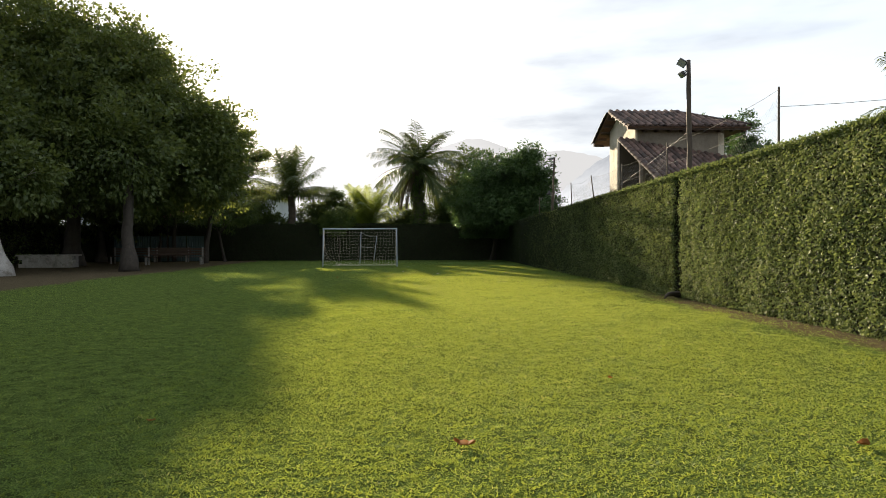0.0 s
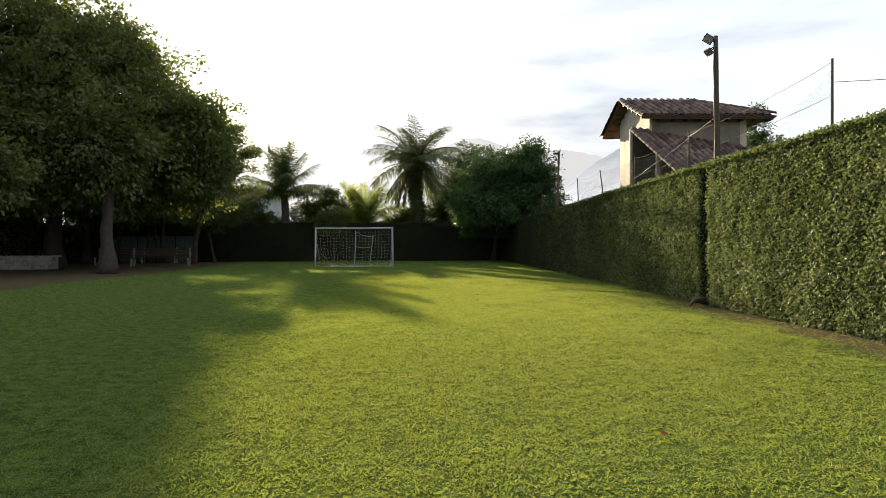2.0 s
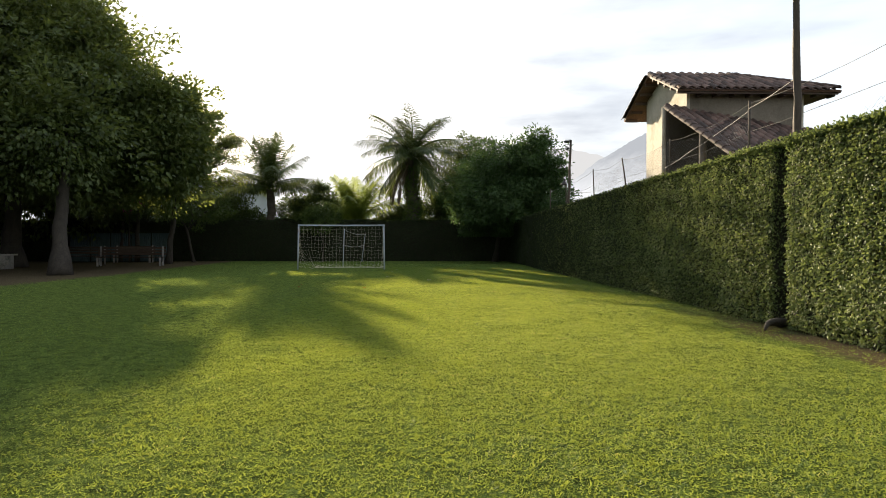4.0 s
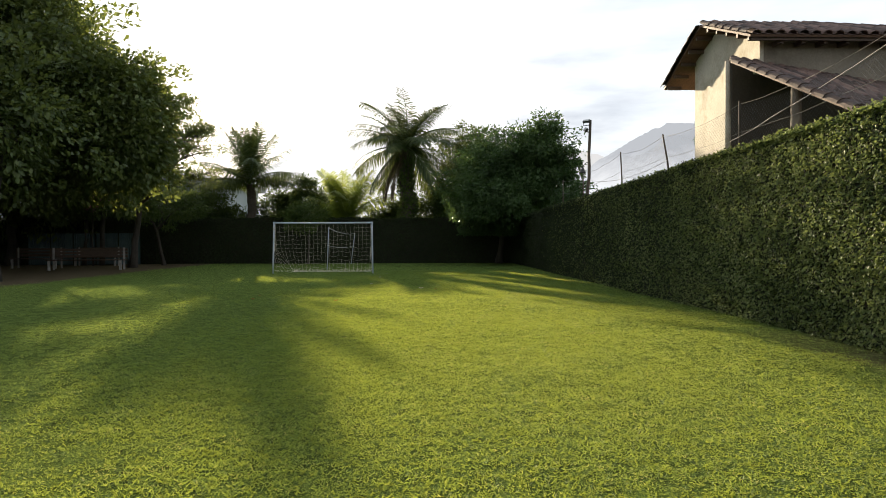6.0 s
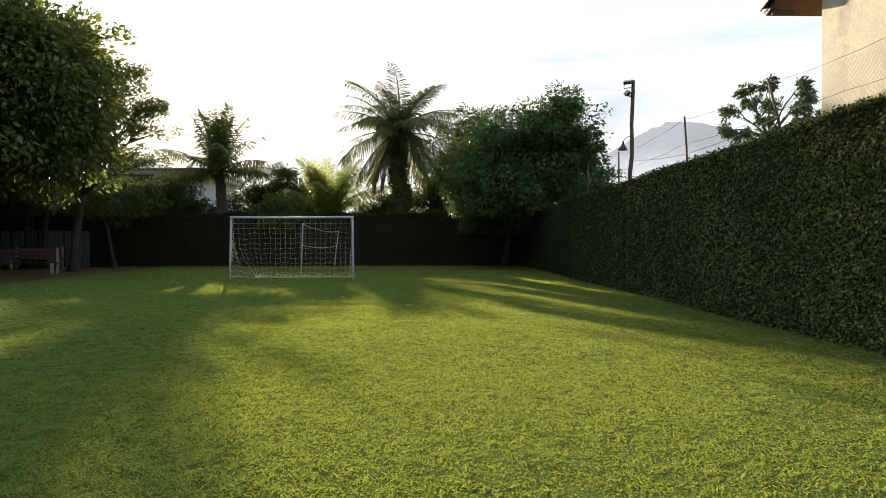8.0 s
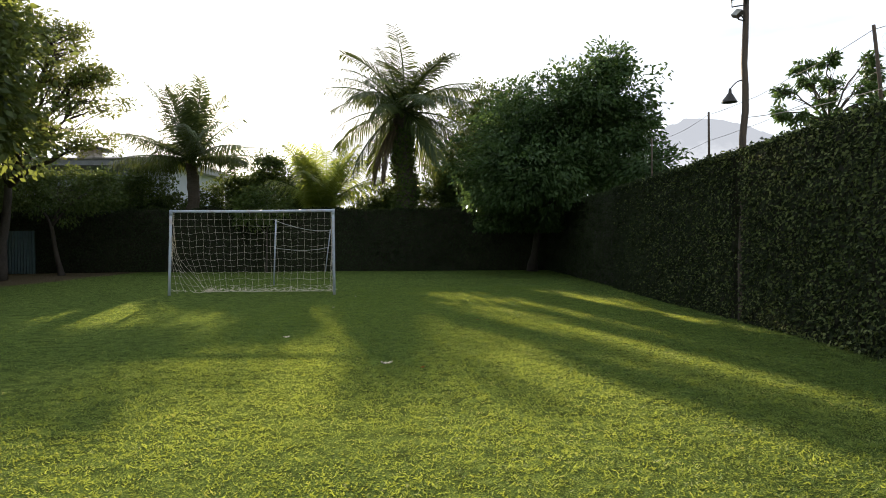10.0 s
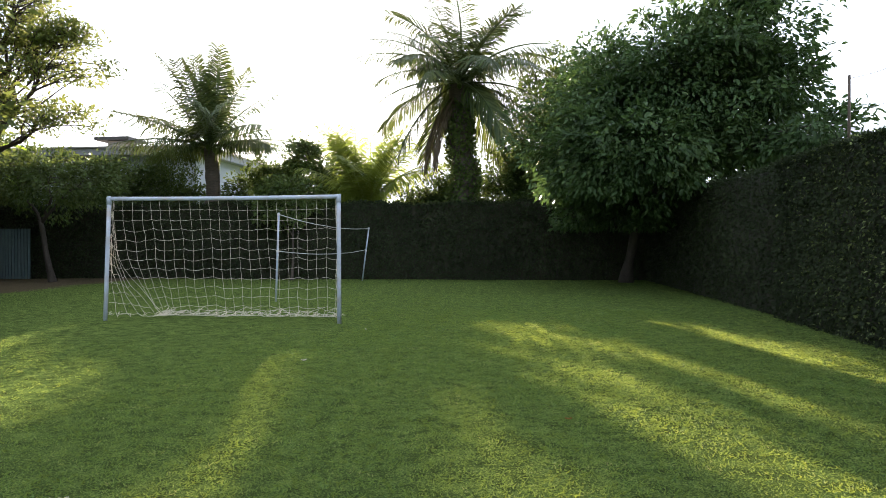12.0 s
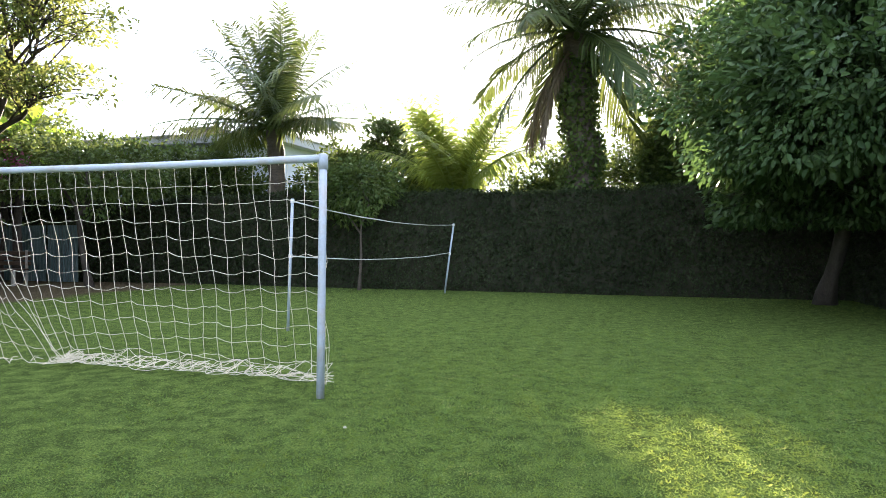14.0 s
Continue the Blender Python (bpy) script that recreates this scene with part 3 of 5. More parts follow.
# ---- trees ----
def tree(name, label, base, trunk_h, r0, lean, blobs, n, length, width, mat, bark=None, group="", clump=0.55, shell=0.55, hexa=False, droop=0.35, zmin=0.3, limbs=None, category="tree", twigs=0):
    bark = bark or M_BARK
    root = thing(name, label, category, base, group)
    g = Geo()
    b = Vector(base)
    fork = b + Vector((lean[0], lean[1], trunk_h))
    pts = bend(b + Vector((0, 0, -0.12)), fork, 0, 7, min(r0 * 0.8, 0.22), base[0])
    rad = [r0 * (1.55 if k == 0 else 1.2 if k == 1 else 1.0 - 0.35 * k / 7) for k in range(8)]
    g.tube(pts, rad, 12, True, 0.25)
    g.make("trunk", bark, root, smooth=True)
    for k, bl in enumerate(blobs):
        if limbs is not None and k >= limbs:
            break
        g = Geo()
        end = Vector(bl[:3]) + Vector((0, 0, bl[5] * 0.3))
        path = bend(fork - Vector((0, 0, 0.15)), end, -0.12 * (end - fork).length * 0.5, 7, 0.35, k + base[1])
        g.tube(path, [r0 * (0.55 - 0.48 * u / 7) for u in range(8)], 7, True, 0.15)
        for w in range(5):
            st = path[3 + w % 4]
            dr = Vector(rand_dir(1)[0])
            dr.z = abs(dr.z) * 0.6
            tip = Vector(bl[:3]) + Vector((dr.x * bl[3], dr.y * bl[4], dr.z * bl[5])) * 0.85
            g.tube(bend(st, tip, 0, 4, 0.25, w + k), [r0 * 0.16, r0 * 0.12, r0 * 0.09, r0 * 0.06, r0 * 0.03], 5, True)
        g.make("limb", bark, root, smooth=True)
    if not twigs:
        crown("crown", blobs, n, length, width, mat, root, clump, shell, hexa, droop, zmin)
        return root
    # open crown: thin twigs in flat sprays, with the leaves along their outer halves
    wood, P, D = Geo(), [], []
    each = max(n // (len(blobs) * twigs), 4)
    for k, bl in enumerate(blobs):
        c, r = Vector(bl[:3]), Vector(bl[3:])
        start = c + (fork - c).normalized() * 0.8 * min(r.x, r.y)
        for w in range(twigs):
            dr = Vector(rand_dir(1)[0])
            tip = c + Vector((dr.x * r.x, dr.y * r.y, dr.z * r.z)) * rng.uniform(0.75, 1.2)
            path = bend(start.lerp(c, rng.uniform(0, 1.1)), tip, -0.10 * (tip - c).length, 5, 0.22, w + 7 * k)
            wood.tube(path, [0.024, 0.019, 0.015, 0.011, 0.008, 0.004], 4, False)
            for q in range(each):
                u = 1.6 + 3.4 * rng.random() ** 0.8
                i = min(int(u), 4)
                P.append(path[i].lerp(path[i + 1], u - i) + Vector(rand_dir(1)[0]) * 0.22)
                D.append((tip - start).normalized() + Vector(rand_dir(1)[0]) * 1.1)
    wood.make("twig_spray", bark, root, smooth=True)["kind"] = "stuff"
    P, D = np.array(P), np.array(D)
    D[:, 2] -= droop
    sz = 0.65 + 0.7 * rng.random(len(P))
    v, f = leaf_mesh(P, D, rand_dir(len(P)) * 0.7 + np.array([0, 0, 0.8]), length * sz, width * sz, True)
    mesh_np("crown", v, f, mat, root)["kind"] = "stuff"
    return root


# great dome of the shade tree at the side of the lawn
tree("shade_tree", "huge dense dome-shaped tree in shadow against the sun", (-13.5, 30.2, 0), 4.4, 0.30, (-0.9, 2.0),
     [(-17.5, 35.5, 9.4, 4.2, 4.0, 3.6), (-21.5, 35.0, 10.2, 4.5, 4.5, 4.0), (-14.2, 35.5, 8.0, 2.7, 3.2, 3.0), (-12.4, 36.0, 6.4, 2.2, 2.6, 2.5), (-18.0, 32.5, 6.6, 4.5, 3.0, 3.4),
      (-23.5, 31.5, 8.5, 4.5, 4.0, 4.0), (-16.2, 36.5, 11.2, 2.5, 3.0, 1.8), (-11.9, 37.0, 4.6, 1.7, 2.0, 1.5), (-20.0, 36, 12.4, 3.2, 3.0, 1.9), (-15.2, 36.5, 5.2, 2.6, 2.5, 2.2), (-11.7, 36.3, 7.3, 1.5, 2.0, 1.6), (-12.5, 36.2, 7.6, 1.6, 2.0, 1.6), (-12.0, 36.6, 6.4, 1.6, 2.2, 1.5), (-11.5, 36.3, 5.5, 1.5, 1.8, 1.2), (-14.8, 31.6, 5.6, 3.2, 2.6, 2.2), (-18.5, 30.5, 5.4, 3.0, 2.4, 2.4)],
     150000, 0.24, 0.135, M_BIGTREE, clump=0.8, shell=0.35, zmin=2.5, limbs=7)
tree("shade_tree", "broad dark tree with low hanging leafy boughs", (-20.4, 38.5, 0), 4.0, 0.5, (0.3, -0.5),
     [(-21.0, 39.5, 7.6, 4.5, 3.5, 4.4), (-18.0, 40.5, 6.6, 3.6, 2.8, 3.6), (-15.4, 40.0, 5.6, 2.6, 2.4, 2.6), (-24.5, 37, 8.0, 3.5, 4.0, 4.4)],
     50000, 0.27, 0.15, M_BIGTREE, clump=0.8, shell=0.35, zmin=2.2)
tree("shade_tree", "leafy tree with a limewashed trunk beside the patio", (-16.7, 26.3, 0), 2.8, 0.28, (-0.5, 0.1),
     [(-17.2, 26.0, 4.1, 1.9, 1.9, 1.6), (-18.6, 27.2, 6.2, 2.5, 2.3, 2.0), (-15.7, 26.4, 3.9, 1.1, 1.2, 1.1), (-20.5, 27.5, 8.4, 2.6, 2.5, 2.6)], 24000, 0.24, 0.12, M_BIGTREE, M_LIME, clump=0.7, shell=0.4, zmin=2.3)
tree("shade_tree", "dark leafy tree in the corner of the garden", (-22.3, 45.8, 0), 2.6, 0.3, (0, 0),
     [(-22.5, 46.3, 5.6, 3.2, 2.6, 3.6), (-19.3, 46.0, 4.4, 2.4, 2.0, 2.4), (-25.5, 44, 5.6, 2.6, 3.0, 3.4)], 30000, 0.26, 0.14, M_BIGTREE, clump=0.7, shell=0.35, zmin=1.4)
# thin, backlit tree at the edge of the lawn
tree("slender_tree", "thin spreading tree with sparse sunlit leaves", (-13.8, 41.5, 0), 3.3, 0.17, (0.5, -0.2),
     [(-12.2, 40.6, 6.3, 1.8, 1.5, 0.45), (-10.4, 40.5, 5.8, 1.5, 1.2, 0.30), (-11.0, 40.2, 7.3, 1.2, 1.1, 0.45), (-12.9, 40.6, 7.9, 1.6, 1.4, 0.5), (-11.4, 40.4, 5.0, 1.7, 1.2, 0.28), (-13.0, 40.6, 5.5, 1.5, 1.2, 0.35), (-12.5, 40.5, 8.7, 1.0, 1.0, 0.4), (-10.6, 40.6, 6.5, 1.2, 1.0, 0.25), (-10.4, 40.4, 4.35, 1.4, 1.0, 0.22), (-11.0, 40.4, 8.0, 0.9, 0.9, 0.4), (-9.9, 40.4, 6.6, 0.7, 0.8, 0.3)],
     13500, 0.115, 0.05, M_ALMOND, twigs=15, droop=0.25)
# glossy fruit tree that leans over the far corner
tree("fruit_tree", "large dark glossy-leaved tree overhanging the hedge corner", (4.9, 45.3, 0), 2.4, 0.16, (0.1, -1.6),
     [(5.5, 40.9, 5.4, 1.6, 2.0, 1.4), (6.8, 40.4, 5.9, 1.3, 1.4, 1.1), (7.5, 40.6, 4.9, 0.9, 1.2, 0.9), (4.3, 41.8, 4.7, 1.8, 2.0, 1.6), (3.3, 42.4, 3.9, 1.6, 1.8, 1.5), (6.6, 41.5, 4.4, 1.6, 2.0, 1.6),
      (4.6, 40.6, 3.5, 2.1, 1.8, 1.1), (3.5, 41.8, 3.0, 1.3, 1.4, 0.75), (4.9, 44.6, 5.5, 2.2, 2.0, 1.8), (6.9, 44.5, 4.8, 1.6, 2.2, 1.9), (6.2, 46.8, 5.0, 2.0, 1.6, 1.6), (5.0, 43.6, 2.3, 1.5, 1.4, 1.2), (3.7, 43.9, 2.1, 1.2, 1.2, 0.9), (7.6, 39.0, 3.5, 0.9, 1.0, 0.5), (6.7, 39.8, 6.9, 0.7, 0.7, 0.55), (7.2, 40.4, 3.4, 0.9, 1.0, 0.6)],
     84000, 0.15, 0.072, M_FRUIT, clump=0.42, shell=0.25, hexa=True, zmin=1.6)
tree("round_tree", "round-headed tree beyond the end hedge", (3.7, 50.2, 0), 4.0, 0.18, (0.1, 0),
     [(3.6, 50.3, 6.6, 2.1, 1.6, 1.7), (5.4, 50.5, 5.6, 2.0, 1.5, 1.8), (2.6, 50.4, 4.8, 1.5, 1.4, 1.6), (6.8, 50.5, 4.6, 1.6, 1.5, 1.6), (4.0, 49.4, 3.2, 1.8, 1.0, 1.2), (6.6, 49.4, 3.2, 1.8, 1.0, 1.2)], 34000, 0.18, 0.10, M_SHRUB, clump=0.5, shell=0.35)
# bushes along the end of the lawn
for at, label, blobs, n in (
    ((-6.9, 50.4, 0), "rounded leafy shrub behind the end hedge", [(-6.6, 50.2, 3.4, 1.5, 1.1, 1.4), (-6.75, 50.0, 4.7, 0.6, 0.6, 0.75), (-7.8, 50.4, 3.0, 1.2, 1.1, 1.2)], 17000),
    ((-9.0, 50.6, 0), "leafy shrub between the palms", [(-8.8, 50.2, 3.0, 1.3, 1.0, 1.4), (-10.2, 50.2, 2.3, 1.2, 0.9, 0.9)], 10000),
    ((-5.0, 51.4, 0), "leafy shrub behind the young palm", [(-5.2, 51.4, 2.9, 1.3, 1.0, 1.3)], 7000),
    ((-2.0, 49.9, 0), "low domed shrub behind the end hedge", [(-2.05, 49.9, 2.1, 1.4, 1.0, 1.5), (-0.85, 49.8, 3.0, 0.8, 0.6, 1.0), (-1.55, 49.9, 2.9, 0.8, 0.7, 0.9)], 15000),
    ((1.4, 50.5, 0), "sunlit shrub at the foot of the palm", [(1.2, 50.5, 3.0, 1.2, 1.0, 1.4), (2.2, 50.6, 3.6, 1.1, 0.9, 1.3)], 14000),
    ((-12.6, 49.6, 0), "wide leafy bush with sunlit tips", [(-12.8, 49.6, 3.2, 1.9, 1.2, 1.5), (-14.6, 49.4, 3.2, 1.6, 1.2, 1.4), (-11.6, 49.6, 2.5, 1.0, 0.8, 0.8)], 20000),
    ((-19.0, 50.5, 0), "tall leafy bush beyond the end hedge", [(-18.3, 49.8, 3.2, 2.2, 1.1, 1.6), (-21, 49.8, 3.6, 2.6, 1.1, 1.9)], 20000)):
    tree("shrub", label, at, 1.6, 0.09, (0, 0), blobs, n, 0.14, 0.08, M_SHRUB, clump=0.38, shell=0.35, group="shrubs behind the end hedge", category="shrub", limbs=2)
tree("small_tree", "small garden tree with a pale forked trunk", (-13.4, 44.5, 0), 2.0, 0.10, (-0.4, 0),
     [(-13.4, 44.6, 3.3, 1.5, 1.3, 1.0), (-12.2, 44.7, 3.2, 1.1, 1.0, 0.8), (-15.0, 44.6, 3.6, 1.3, 1.2, 1.1)], 7000, 0.13, 0.07, M_SHRUB, M_BARK, clump=0.4)
tree("small_tree", "slim young tree before the end hedge", (-5.9, 45.9, 0), 1.6, 0.042, (0.05, 0),
     [(-5.9, 46.1, 2.8, 1.0, 0.7, 0.7), (-6.7, 46.2, 2.5, 0.8, 0.6, 0.6)], 3500, 0.13, 0.07, M_SHRUB, M_PALMBARK, clump=0.35, limbs=2)
# beyond the tall hedge
tree("garden_tree", "open feathery tree with drooping leaves beyond the house", (27.4, 62.0, 0), 9.0, 0.17, (-0.3, 0),
     [(25.2, 62, 12.5, 0.7, 0.8, 0.45), (27.0, 62, 12.9, 0.7, 0.8, 0.45), (29.6, 62, 12.8, 0.7, 0.8, 0.5), (24.1, 62, 10.9, 0.9, 0.9, 0.5), (25.7, 62, 11.6, 1.0, 0.9, 0.5), (27.6, 62, 11.3, 1.0, 0.9, 0.5), (29.2, 62, 11.0, 0.9, 0.9, 0.5),
      (30.1, 62, 11.9, 0.7, 0.8, 0.4), (23.8, 62, 9.4, 0.7, 0.8, 0.35), (25.1, 62, 9.1, 0.8, 0.8, 0.35), (26.8, 62, 10.2, 0.8, 0.8, 0.4), (29.6, 62, 10.0, 1.0, 1.0, 0.5), (27.4, 62, 9.2, 1.1, 1.0, 0.4), (31.6, 62, 11.0, 0.9, 0.9, 0.5)], 3600, 0.34, 0.14, M_FRUIT, droop=0.6, twigs=7)
tree("garden_tree", "leafy tree showing behind the tiled roof", (23.6, 46.0, 0), 6.0, 0.25, (0, 0),
     [(23.2, 46.0, 9.3, 0.7, 0.9, 1.1), (23.8, 46, 7.4, 1.2, 1.3, 1.3), (22.9, 46, 7.2, 1.1, 1.1, 1.0)], 7000, 0.19, 0.10, M_FRUIT, clump=0.5)


# ---- palms ----
def frond_mesh(name, length, rise, fall, leaflets, leaf_len, mat, hang=0.45):
    """A feather frond that leaves the heart along +x at rise degrees and bows by fall degrees under its weight, its leaflets hanging."""
    g = Geo()
    pts, p = [], Vector((0, 0, 0))
    for k in range(17):
        pts.append(p.copy())
        e = radians(rise - fall * ((k + 0.5) / 16) ** 1.25)
        p += Vector((math.cos(e), 0, math.sin(e))) * length / 16
    sway = random.uniform(-0.12, 0.12)
    for k, q in enumerate(pts):
        q.y = sway * length * (k / 16) ** 2
    g.tube(pts, [0.042 * (1 - 0.9 * k / 16) + 0.004 for k in range(17)], 5)
    v0 = np.concatenate(g.v)
    faces = list(g.f)
    P, D, N, L = [], [], [], []
    for k in range(leaflets):
        u = 0.14 + 0.85 * k / (leaflets - 1)
        i = min(int(u * 16), 15)
        p = pts[i].lerp(pts[i + 1], u * 16 - i)
        t = (pts[i + 1] - pts[i]).normalized()
        up = Vector((0, 1, 0)).cross(-t)
        for sgn in (-1, 1):
            d = (Vector((0, sgn * 0.85, 0)) + t * (0.45 + 0.5 * u) + up * 0.25 + Vector((0, 0, -hang * (0.55 + 0.9 * random.random())))).normalized()
            P.append(p)
            D.append(d)
            N.append(up + t * 0.3 + Vector((0, 0.4 * random.uniform(-1, 1), 0)))
            L.append(leaf_len * (0.45 + 0.75 * math.sin(math.pi * min(0.12 + u * 0.85, 1))) * random.uniform(0.8, 1.1))
    P, D, N, L = np.array(P), np.array(D), np.array(N), np.array(L)
    S = unit(np.cross(unit(D), N))
    mid = P + unit(D) * L[:, None] * 0.55 + np.array([0, 0, -0.05]) * L[:, None]
    tip = P + unit(D) * L[:, None] * 0.93 + np.array([0, 0, -0.32]) * L[:, None]
    w = 0.021
    v = np.stack([P - S * w * 0.6, P + S * w * 0.6, mid + S * w, tip, mid - S * w], 1).reshape(-1, 3)
    for b in len(v0) + 5 * np.arange(len(P)):
        faces.append((b, b + 1, b + 2, b + 4))
        faces.append((b + 4, b + 2, b + 3))
    me = bpy.data.meshes.new(name)
    me.from_pydata([tuple(q) for q in np.concatenate([v0, v])], [], [tuple(int(i) for i in f) for f in faces])
    me.update()
    me.materials.append(mat)
    return me


FRONDS = {}


def frond(rise, fall, mat):
    """Two fronds of a kind, made once and then shared."""
    key = (rise, fall, mat.name)
    if key not in FRONDS:
        FRONDS[key] = [frond_mesh("frond", 3.2, rise, fall, 56, 0.80, mat, 0.35 if rise > 60 else 0.6 if rise > 10 else 0.85) for _ in range(2)]
    return random.choice(FRONDS[key])


random.seed(5)
FROND_DRY = frond_mesh("dry_frond", 2.7, -48, 40, 36, 0.42, M_DRY, 1.1)


def palm(label, foot, heart, r0, r1, size, whorls, seed, dry=2, vines=False, mat=None):
    """whorls: rise and fall in degrees and the number of fronds, from the spear leaves down."""
    random.seed(seed)
    root = thing("palm_tree", label, "palm tree", foot, "palms behind the end hedge")
    h = Vector(heart)
    g = Geo()
    path = bend(Vector(foot) + Vector((0, 0, -0.1)), h, 0, 22, 0.3, seed)
    rad = [(r0 + (r1 - r0) * (k / 22) ** 0.7) * (1.06 if k % 2 else 0.97) for k in range(23)]
    g.tube(path, rad, 12, True, 0.12)
    g.make("trunk", M_PALMBARK, root)
    for k in range(6):
        g = Geo()
        a = k * 2.4
        p = h + Vector((math.cos(a), math.sin(a), 0)) * r1 * 1.1 + Vector((0, 0, random.uniform(-0.25, 0.05)))
        ico = bmesh.new()
        bmesh.ops.create_icosphere(ico, subdivisions=1, radius=0.10)
        for v in ico.verts:
            v.co = p + Vector((v.co.x, v.co.y, v.co.z * 1.3))
        g.add([tuple(v.co) for v in ico.verts], [tuple(v.index for v in f.verts) for f in ico.faces])
        ico.free()
        g.make("coconut", M_SHRUB, root, "green coconut", True)
    at = Matrix.Translation(h - Vector(foot))
    n = 0
    for rise, fall, count in whorls:
        for k in range(count):
            n += 1
            ob = link("frond", frond(rise, fall, mat or M_PALM), root, "", True)
            sc = size * random.uniform(0.86, 1.08)
            ob.matrix_basis = at @ pose(0, 0, random.uniform(0.0, 0.15), 0, 0, n * 137.5 + random.uniform(-16, 16)) @ pose(0, 0, 0, random.uniform(-22, 22), random.uniform(-7, 7)) @ Matrix.Diagonal((sc, sc, sc, 1))
    for k in range(dry):
        ob = link("dry_frond", FROND_DRY, root, "dead brown frond hanging down", True)
        ob.matrix_basis = at @ pose(0, 0, -0.15, 0, 0, 158 + 25 * k) @ Matrix.Diagonal((size, size * 0.9, size, 1))
    if vines:
        n = 5200
        u = rng.random(n) ** 0.9
        a = rng.random(n) * 6.283
        pp = np.array([tuple(path[int(q * 20)].lerp(path[int(q * 20) + 1], q * 20 - int(q * 20))) for q in u])
        rr = (r0 + (r1 - r0) * u + 0.02 + 0.13 * rng.random(n) ** 1.5)[:, None]
        o = np.stack([np.cos(a), np.sin(a), np.zeros(n)], 1)
        v, f = leaf_mesh(pp + o * rr, o * 0.5 + rand_dir(n) - np.array([0, 0, 0.4]), o + 0.6 * rand_dir(n), 0.13, 0.09)
        mesh_np("climbing_vine", v, f, M_SHRUB, root, "small-leaved creeper on the trunk")["kind"] = "stuff"
    return root


palm("tall coconut palm with a thick creeper-clad trunk", (0.0, 47.95, 0), (-0.40, 47.6, 6.75), 0.47, 0.38, 1.19,
     ((76, 50, 4), (64, 42, 7), (46, 58, 6), (26, 56, 7), (4, 52, 6), (-26, 42, 5)), 3, 4, True)
palm("coconut palm with bushy upright fronds", (-9.5, 48.0, 0), (-9.6, 47.8, 4.7), 0.30, 0.24, 1.10,
     ((84, 14, 8), (74, 24, 5), (48, 30, 4), (28, 30, 7), (10, 28, 7)), 11, 0)
palm("young coconut palm with arching fronds", (-3.95, 48.8, 0), (-4.05, 48.8, 2.35), 0.22, 0.16, 1.05,
     ((82, 26, 10), (70, 36, 10), (54, 50, 6)), 21, 0, False, M_PALM_FRESH)
palm("coconut palm far beyond the tall hedge", (21.2, 24.6, 0), (20.9, 24.6, 5.7), 0.25, 0.17, 1.15,
     ((78, 50, 4), (50, 80, 8), (20, 80, 8), (-10, 50, 4)), 31, 1)


# ---- banana plants and flowers ----
def banana(label, at, hts, seed):
    random.seed(seed)
    root = thing("banana_plant", label, "banana plant", at)
    g = Geo()
    g.tube(bend((at[0], at[1], -0.1), (at[0] + 0.1, at[1], hts), 0, 5, 0.1), [0.16, 0.14, 0.12, 0.11, 0.09, 0.07], 9)
    g.make("stem", M_BARK, root, "dull brown-green stem", smooth=True)
    for k in range(7):
        a = radians(k * 137.5 + random.uniform(-20, 20))
        ln, up = random.uniform(1.5, 2.1), random.uniform(0.5, 1.3)
        vs, fs = [], []
        for i in range(9):
            u = i / 8
            r, z = ln * u * (0.75 if up > 0.9 else 1), ln * (up * u - 0.65 * u * u) + hts
            w = 0.30 * math.sin(math.pi * min(0.06 + u * 0.93, 1)) ** 0.7
            c = Vector((at[0] + 0.1 + math.cos(a) * r, at[1] + math.sin(a) * r, z))
            s = Vector((-math.sin(a), math.cos(a), 0))
            vs += [tuple(c - s * w + Vector((0, 0, 0.08 * w + random.uniform(-0.03, 0.03)))), tuple(c - Vector((0, 0, 0.05))), tuple(c + s * w + Vector((0, 0, 0.08 * w + random.uniform(-0.03, 0.03))))]
        for i in range(8):
            for j in range(2):
                fs.append((3 * i + j, 3 * i + j + 1, 3 * i + j + 4, 3 * i + j + 3))
        mesh_np("leaf", np.array(vs), fs, M_BANANA, root, smooth=True)
    return root


banana("banana plant with broad bright backlit leaves", (-17.2, 45.5, 0), 4.3, 1)
banana("banana plant with broad torn leaves", (-18.4, 46.0, 0), 3.6, 2)
b = thing("bougainvillea", "pink flowering bougainvillea in the shaded corner", "shrub", (-17.4, 44.9, 0))
crown("leaves", [(-17.4, 44.9, 3.4, 0.9, 0.7, 0.8)], 1200, 0.08, 0.05, M_SHRUB, b, 0.3)
crown("flowers", [(-17.3, 44.8, 3.7, 0.9, 0.7, 0.6)], 1600, 0.07, 0.06, M_PINK, b, 0.28, label="clusters of pink papery flowers")
g = Geo()
g.tube(bend((-17.4, 44.9, -0.1), (-17.4, 44.9, 3.4), 0, 5, 0.1), [0.06, 0.05, 0.05, 0.04, 0.03, 0.02], 7)
g.make("stem", M_BARK, b)


